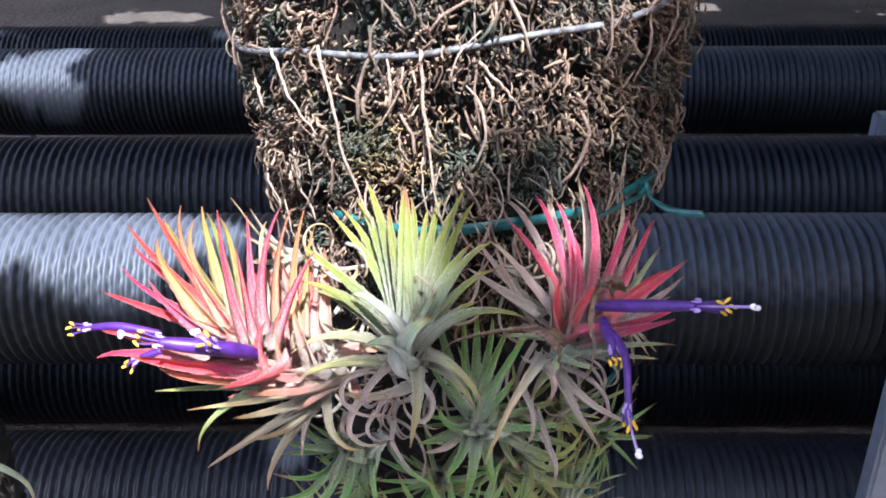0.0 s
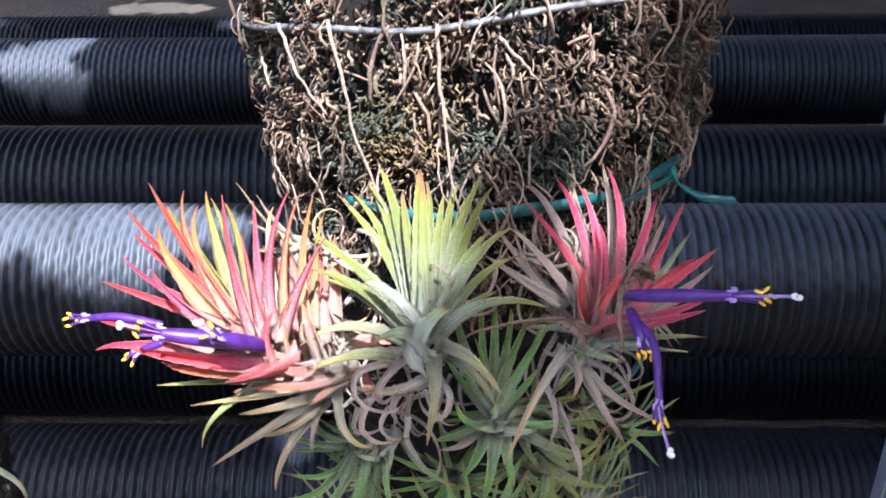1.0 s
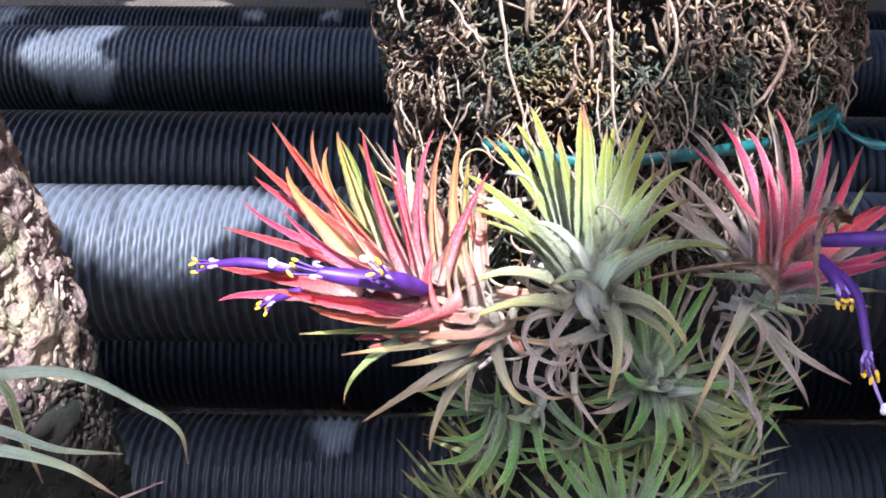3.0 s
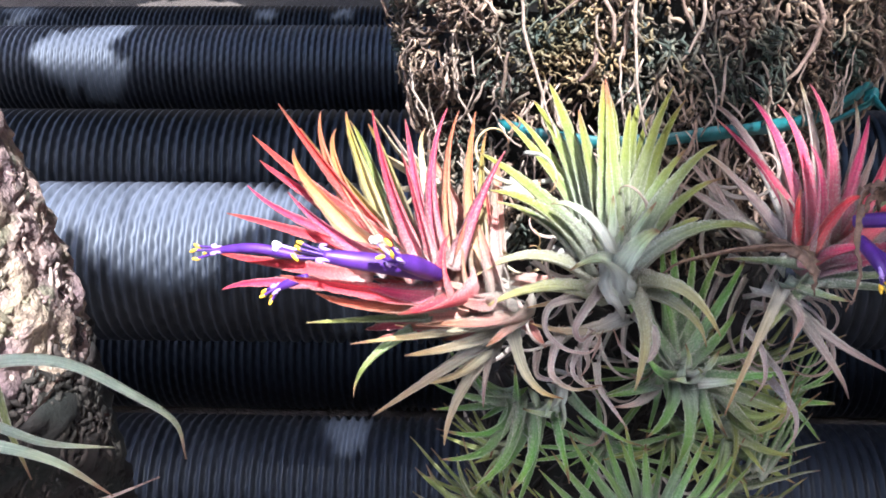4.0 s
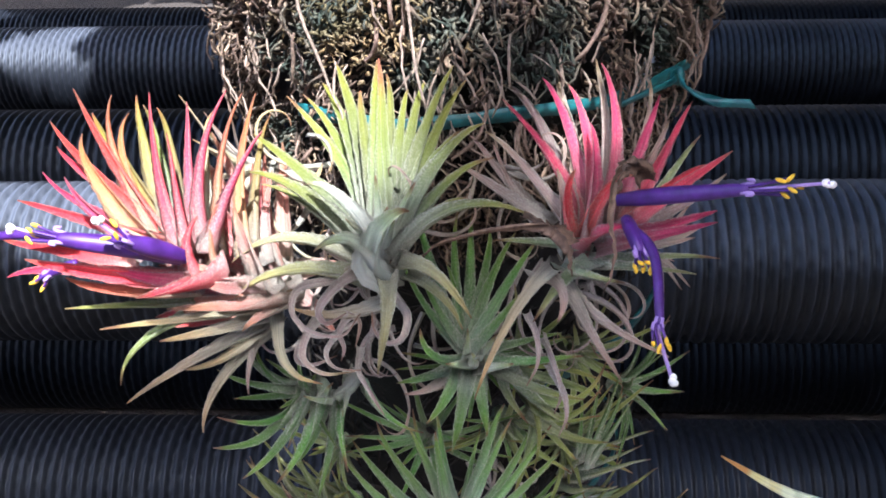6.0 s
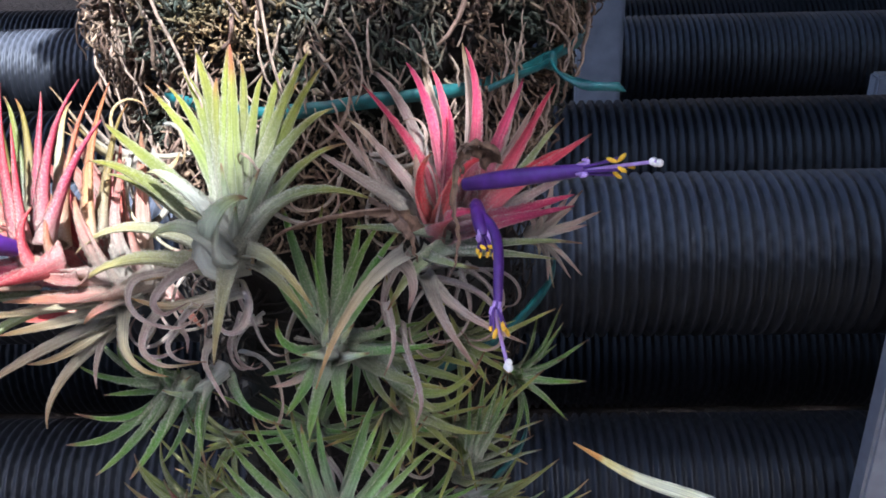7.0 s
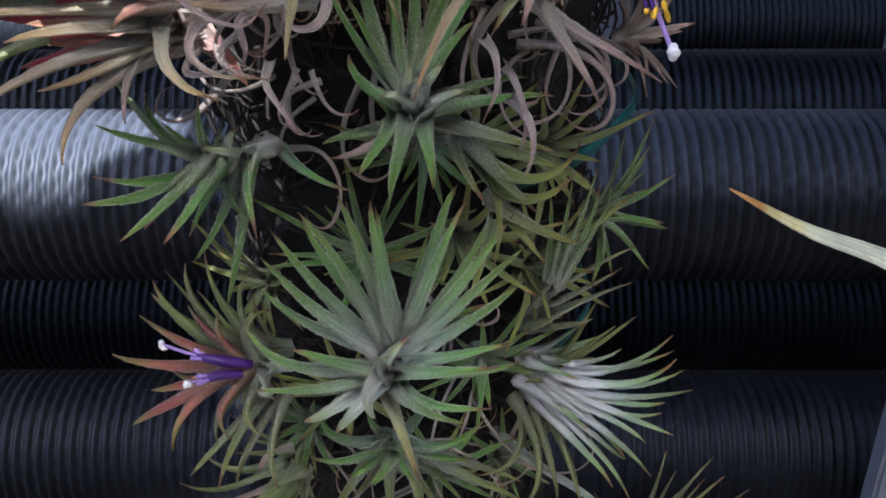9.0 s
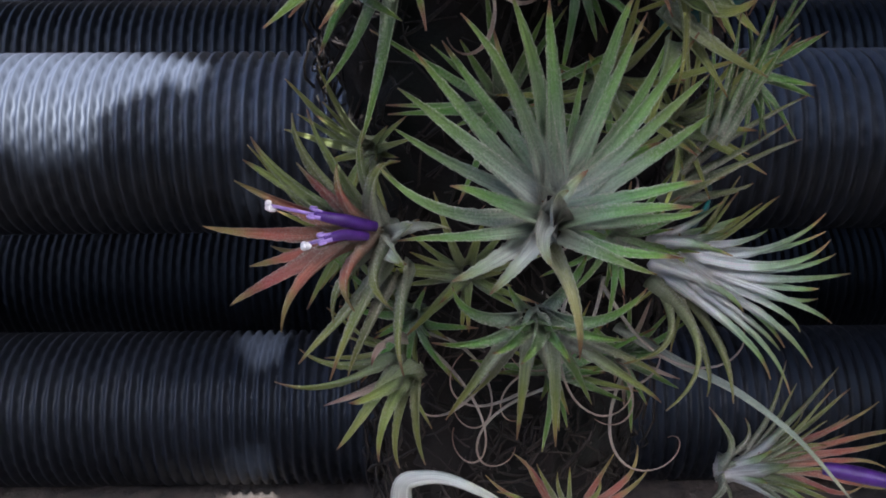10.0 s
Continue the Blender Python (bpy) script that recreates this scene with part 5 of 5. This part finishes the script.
neighbour = tagged(new("strap_leaf_plant"), "pale grey-green air plant reaching in from a neighbouring mount", "air plant")
neighbour.location = (0.20, 0.205, 0.66)
strap(neighbour, [(0.20, 0.21, 0.64), (0.176, 0.205, 0.675), (0.157, 0.202, 0.708), (0.144, 0.200, 0.727), (0.127, 0.200, 0.744), (0.1055, 0.203, 0.752), (0.0888, 0.2087, 0.7595)], 0.0140, "pale", (0.1, -0.9, 0.5), 0.10)
strap(neighbour, [(0.20, 0.21, 0.64), (0.170, 0.20, 0.66), (0.150, 0.198, 0.690), (0.1475, 0.200, 0.719)], 0.0050, "pale", (0.1, -0.9, 0.5), 0.12)
strap(neighbour, [(0.20, 0.21, 0.64), (0.175, 0.208, 0.68), (0.163, 0.207, 0.704), (0.152, 0.206, 0.727)], 0.0055, "pale", (0.1, -0.9, 0.5), 0.12)

arching = tagged(new("strap_leaf_plant"), "long grey-green strap leaf arching below the rosettes", "air plant")
arching.location = (0.02, 0.300, 0.635)
strap(arching, [(0.0439, 0.3090, 0.6151), (0.0606, 0.2880, 0.6142), (0.0757, 0.2753, 0.6120), (0.0911, 0.2641, 0.6040), (0.1015, 0.2548, 0.5951), (0.1099, 0.2457, 0.5866)], 0.0050, "strap", (0.2, -0.8, 0.6), -0.25)
strap(arching, [(-0.0292, 0.2500, 0.5834), (-0.0286, 0.2440, 0.6020), (-0.0231, 0.2421, 0.6071), (-0.0143, 0.2386, 0.6092), (-0.0018, 0.2342, 0.6055), (0.0059, 0.2294, 0.6008)], 0.0085, "pale", (0, -0.6, 0.8), -0.3)

# ---- second mount, a cork-barked log ----
LOG = ((0.45, 0.060), (0.50, 0.098), (0.62, 0.112), (0.76, 0.107), (0.80, 0.104), (0.84, 0.096), (0.88, 0.091), (1.05, 0.086), (1.08, 0.03))
LX, LY = -0.294, 0.235
log = tagged(new("cork_log_mount"), "rough hanging cork log in sun and shade with an air plant", "plant mount")
log.location = (LX, LY, 0.45)
away = Matrix.Translation((-LX, -LY, -0.45))
# below 0.772 the bark turns near-black: the log's shade is put into colour
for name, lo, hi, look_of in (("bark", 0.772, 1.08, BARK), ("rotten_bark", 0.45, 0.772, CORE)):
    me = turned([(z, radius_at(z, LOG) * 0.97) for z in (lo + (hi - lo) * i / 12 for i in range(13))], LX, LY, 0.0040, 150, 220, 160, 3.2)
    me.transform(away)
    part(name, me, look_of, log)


def log_skin(lo, hi):
    def surface(rng):
        a = rng.uniform(-0.3, 1.7)
        z = rng.uniform(lo, hi) + 0.012 * (a - 0.6) + 0.006 * noise.noise(Vector((a * 4, 0, 0)))
        d = Vector((math.sin(a), -math.cos(a), 0))
        lump = noise.noise(Vector((d.x * 0.1, d.y * 0.1, z * 0.6)) * 90)
        return Vector((LX, LY, z)) + d * (radius_at(z, LOG) * 0.97 * blocky(a - 0.78, 3.2) - 0.001 + 0.0015 * lump), d, Vector((0, 0, -1))
    return surface


# the lower fibre takes the same painted shade
for name, count, lo, hi, look_of, label in (("bark_flake", 1700, 0.772, 0.98, BARKCHIP, "crumbling cork flakes"), ("rotten_fibre", 3200, 0.64, 0.772, SHADEFIBRE, "near-black fibre for the shaded lower log")):
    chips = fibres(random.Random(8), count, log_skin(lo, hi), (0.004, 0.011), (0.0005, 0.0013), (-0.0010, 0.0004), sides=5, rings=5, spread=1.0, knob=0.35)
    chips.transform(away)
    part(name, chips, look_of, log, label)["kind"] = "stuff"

tuft = tagged(new("air_plant"), "air plant with long arching grey leaves on the cork log", "air plant")
tuft.location = (-0.205, 0.165, 0.80)
strap(tuft, [(-0.205, 0.165, 0.800), (-0.185, 0.168, 0.814), (-0.164, 0.17, 0.8195), (-0.145, 0.17, 0.820), (-0.129, 0.17, 0.8105), (-0.121, 0.17, 0.803), (-0.120, 0.17, 0.792)], 0.0062, "strap", (0.2, -0.6, 0.8), -0.2)
strap(tuft, [(-0.200, 0.165, 0.805), (-0.175, 0.165, 0.822), (-0.161, 0.165, 0.820), (-0.159, 0.165, 0.804), (-0.157, 0.165, 0.789)], 0.0060, "sage", (0.4, -0.8, 0.3), 0.2)
strap(tuft, [(-0.200, 0.16, 0.805), (-0.175, 0.16, 0.812), (-0.161, 0.16, 0.810), (-0.148, 0.16, 0.8045), (-0.132, 0.16, 0.8035)], 0.0060, "strap", (0, -0.6, 0.8), 0.3)
strap(tuft, [(-0.200, 0.16, 0.798), (-0.178, 0.16, 0.805), (-0.163, 0.16, 0.804), (-0.147, 0.16, 0.799), (-0.135, 0.16, 0.789)], 0.0070, "strap", (0, -0.6, 0.8), 0.25)
strap(tuft, [(-0.200, 0.16, 0.790), (-0.165, 0.16, 0.780), (-0.140, 0.16, 0.787), (-0.123, 0.16, 0.795)], 0.0030, "dry", (0, -0.6, 0.8), 0.2)

# ---- unseen tree added over the mounts to shape sun and shade ----
tree = tagged(new("shade_tree"), "unseen tree added so that its crown shapes sun and shade", "tree")
tree.location = (0.9, -4.8, 0.0)
root = Vector(tree.location)
line = spline([(0.9, -4.8, 0), (0.82, -4.6, 0.9), (0.7, -4.2, 1.6), (0.5, -3.6, 2.2)], 24)
part("trunk", tube([p - root for p in line], [0.17 - 0.003 * i for i in range(25)], 16), TRUNK, tree)
for tip in ((1.2, 0.6, 2.6), (2.0, 1.2, 2.6), (1.0, -0.4, 2.55), (2.4, 2.4, 2.6)):
    limb = spline([(0.55, -3.75, 2.05), Vector((0.5, -3.6, 2.2)).lerp(Vector(tip), 0.45) + Vector((0, 0, 0.2)), tip], 18)
    part("limb", tube([p - root for p in limb], [0.07 - 0.0031 * i for i in range(19)], 10), TRUNK, tree)

# gaps cut in the added crown: a sunlit spot and its half width each
PLANT_GAPS = (((-0.055, 0.28, 0.940), 0.046), ((-0.1, 0.28, 0.928), 0.056), ((-0.018, 0.25, 0.892), 0.014), ((0.05, 0.29, 0.99), 0.034),
         ((-0.014, 0.236, 0.832), 0.005), ((-0.055, 0.24, 0.818), 0.008), ((-0.09, 0.24, 0.825), 0.023), ((-0.13, 0.25, 0.815), 0.025),
         ((0.062, 0.262, 0.84), 0.004), ((0.06, 0.29, 0.945), 0.020), ((0.035, 0.291, 0.915), 0.012), ((0.063, 0.304, 0.906), 0.010), ((0.073, 0.307, 0.889), 0.006), ((0.050, 0.297, 0.893), 0.008),
         ((-0.008, 0.257, 0.817), 0.005), ((-0.009, 0.277, 0.826), 0.006), ((-0.067, 0.244, 0.794), 0.008), ((-0.059, 0.249, 0.788), 0.008), ((-0.056, 0.250, 0.792), 0.004))
LOG_GAPS = (((-0.195, 0.24, 0.9), 0.05), ((-0.19, 0.24, 0.85), 0.034), ((-0.185, 0.235, 0.825), 0.024), ((-0.184, 0.22, 0.808), 0.018),
         ((-0.18, 0.225, 0.795), 0.006), ((-0.2, 0.2, 0.805), 0.012), ((-0.23, 0.18, 0.84), 0.04))
NEAR_GAPS = (((-0.7, 0.905, 0.525), 0.038), ((-0.64, 0.905, 0.525), 0.038), ((-0.59, 0.905, 0.525), 0.034), ((-0.539, 0.916, 0.531), 0.032),
         ((-0.5, 0.91, 0.534), 0.028), ((-0.462, 0.911, 0.534), 0.028), ((-0.433, 0.925, 0.528), 0.028), ((-0.393, 0.92, 0.528), 0.028),
         ((-0.356, 0.92, 0.529), 0.028), ((-0.328, 0.915, 0.527), 0.024), ((-0.505, 0.885, 0.516), 0.018), ((-0.456, 0.883, 0.513), 0.022),
         ((-0.417, 0.878, 0.508), 0.026), ((-0.379, 0.874, 0.507), 0.026), ((-0.344, 0.869, 0.508), 0.022), ((-0.421, 0.854, 0.49), 0.02),
         ((-0.389, 0.854, 0.483), 0.022), ((-0.36, 0.855, 0.485), 0.014), ((-0.405, 0.846, 0.462), 0.014), ((-0.57, 0.86, 0.5), 0.028),
         ((-0.62, 0.86, 0.49), 0.028))
FAR_GAPS = (((-0.925, 1.8, 0.455), 0.027), ((-0.88, 1.81, 0.47), 0.033), ((-0.848, 1.84, 0.485), 0.033), ((-0.8, 1.86, 0.49), 0.025),
         ((-0.835, 1.8, 0.45), 0.033), ((-0.882, 1.79, 0.42), 0.029), ((-0.8, 1.78, 0.4), 0.019), ((-0.846, 1.785, 0.395), 0.025),
         ((-0.577, 2.206, 0.44), 0.023), ((-0.383, 2.197, 0.437), 0.017), ((-1.168, 2.209, 0.445), 0.031), ((-0.321, 1.172, 0.081), 0.023),
         ((-0.224, 0.940, 0.184), 0.019), ((-0.236, 0.968, 0.179), 0.012), ((-0.200, 0.962, 0.184), 0.010), ((-1.58, 4.3, 0), 0.09), ((-1.42, 4.32, 0), 0.09), ((-1.27, 4.3, 0), 0.07),
         ((1.18, 4.48, 0), 0.07))
GAPS = PLANT_GAPS + LOG_GAPS + NEAR_GAPS + FAR_GAPS
crng = random.Random(21)
verts, faces = [], []
for _ in range(42000):
    h, run = crng.uniform(2.2, 2.7), crng.uniform(0.24, 6.2)
    c = Vector((crng.uniform(-0.5 - 0.55 * run, 1.7 + 0.9 * run), run, 0.3)) + SUN * ((h - 0.3) / SUN.z)
    most, turn = crng.uniform(0.045, 0.085), Euler((crng.uniform(-0.5, 0.5), crng.uniform(-0.5, 0.5), crng.uniform(0, 6.3))).to_matrix()
    room = 1.0
    for spot, half in GAPS:
        d = c - Vector(spot)
        room = min(room, (d - SUN * d.dot(SUN)).length - half)
    if room < 0.024:
        continue
    size = min(max(room * 1.05, 0.026), most)
    base = len(verts)
    for x, y, z in ((-1, 0, 0), (-0.45, -0.5, 0.08), (0.25, -0.48, 0.1), (1.1, 0, -0.1), (0.25, 0.48, 0.1), (-0.45, 0.5, 0.08), (-0.1, 0, -0.05)):
        verts.append(c + turn @ (Vector((x, y, z)) * size * 1.2) - root)
    faces += [(base + a, base + b, base + 6) for a, b in ((0, 1), (1, 2), (2, 3), (3, 4), (4, 5), (5, 0))]
part("crown", mesh_of(verts, faces), CANOPY, tree, smooth=False)["kind"] = "stuff"

for name, x, y, z in (("hanger_wire", AX, AY, 1.12), ("hanger_wire", LX, LY, 1.07)):
    wire = tagged(part(name, tube([(x, y, z - 0.04), (x + 0.01, y, 1.8), (x * 0.5, y, 2.5)], 0.0016, 6), WIRE), "thin galvanised hanging wire for a plant mount", "wire", "hanger wires")
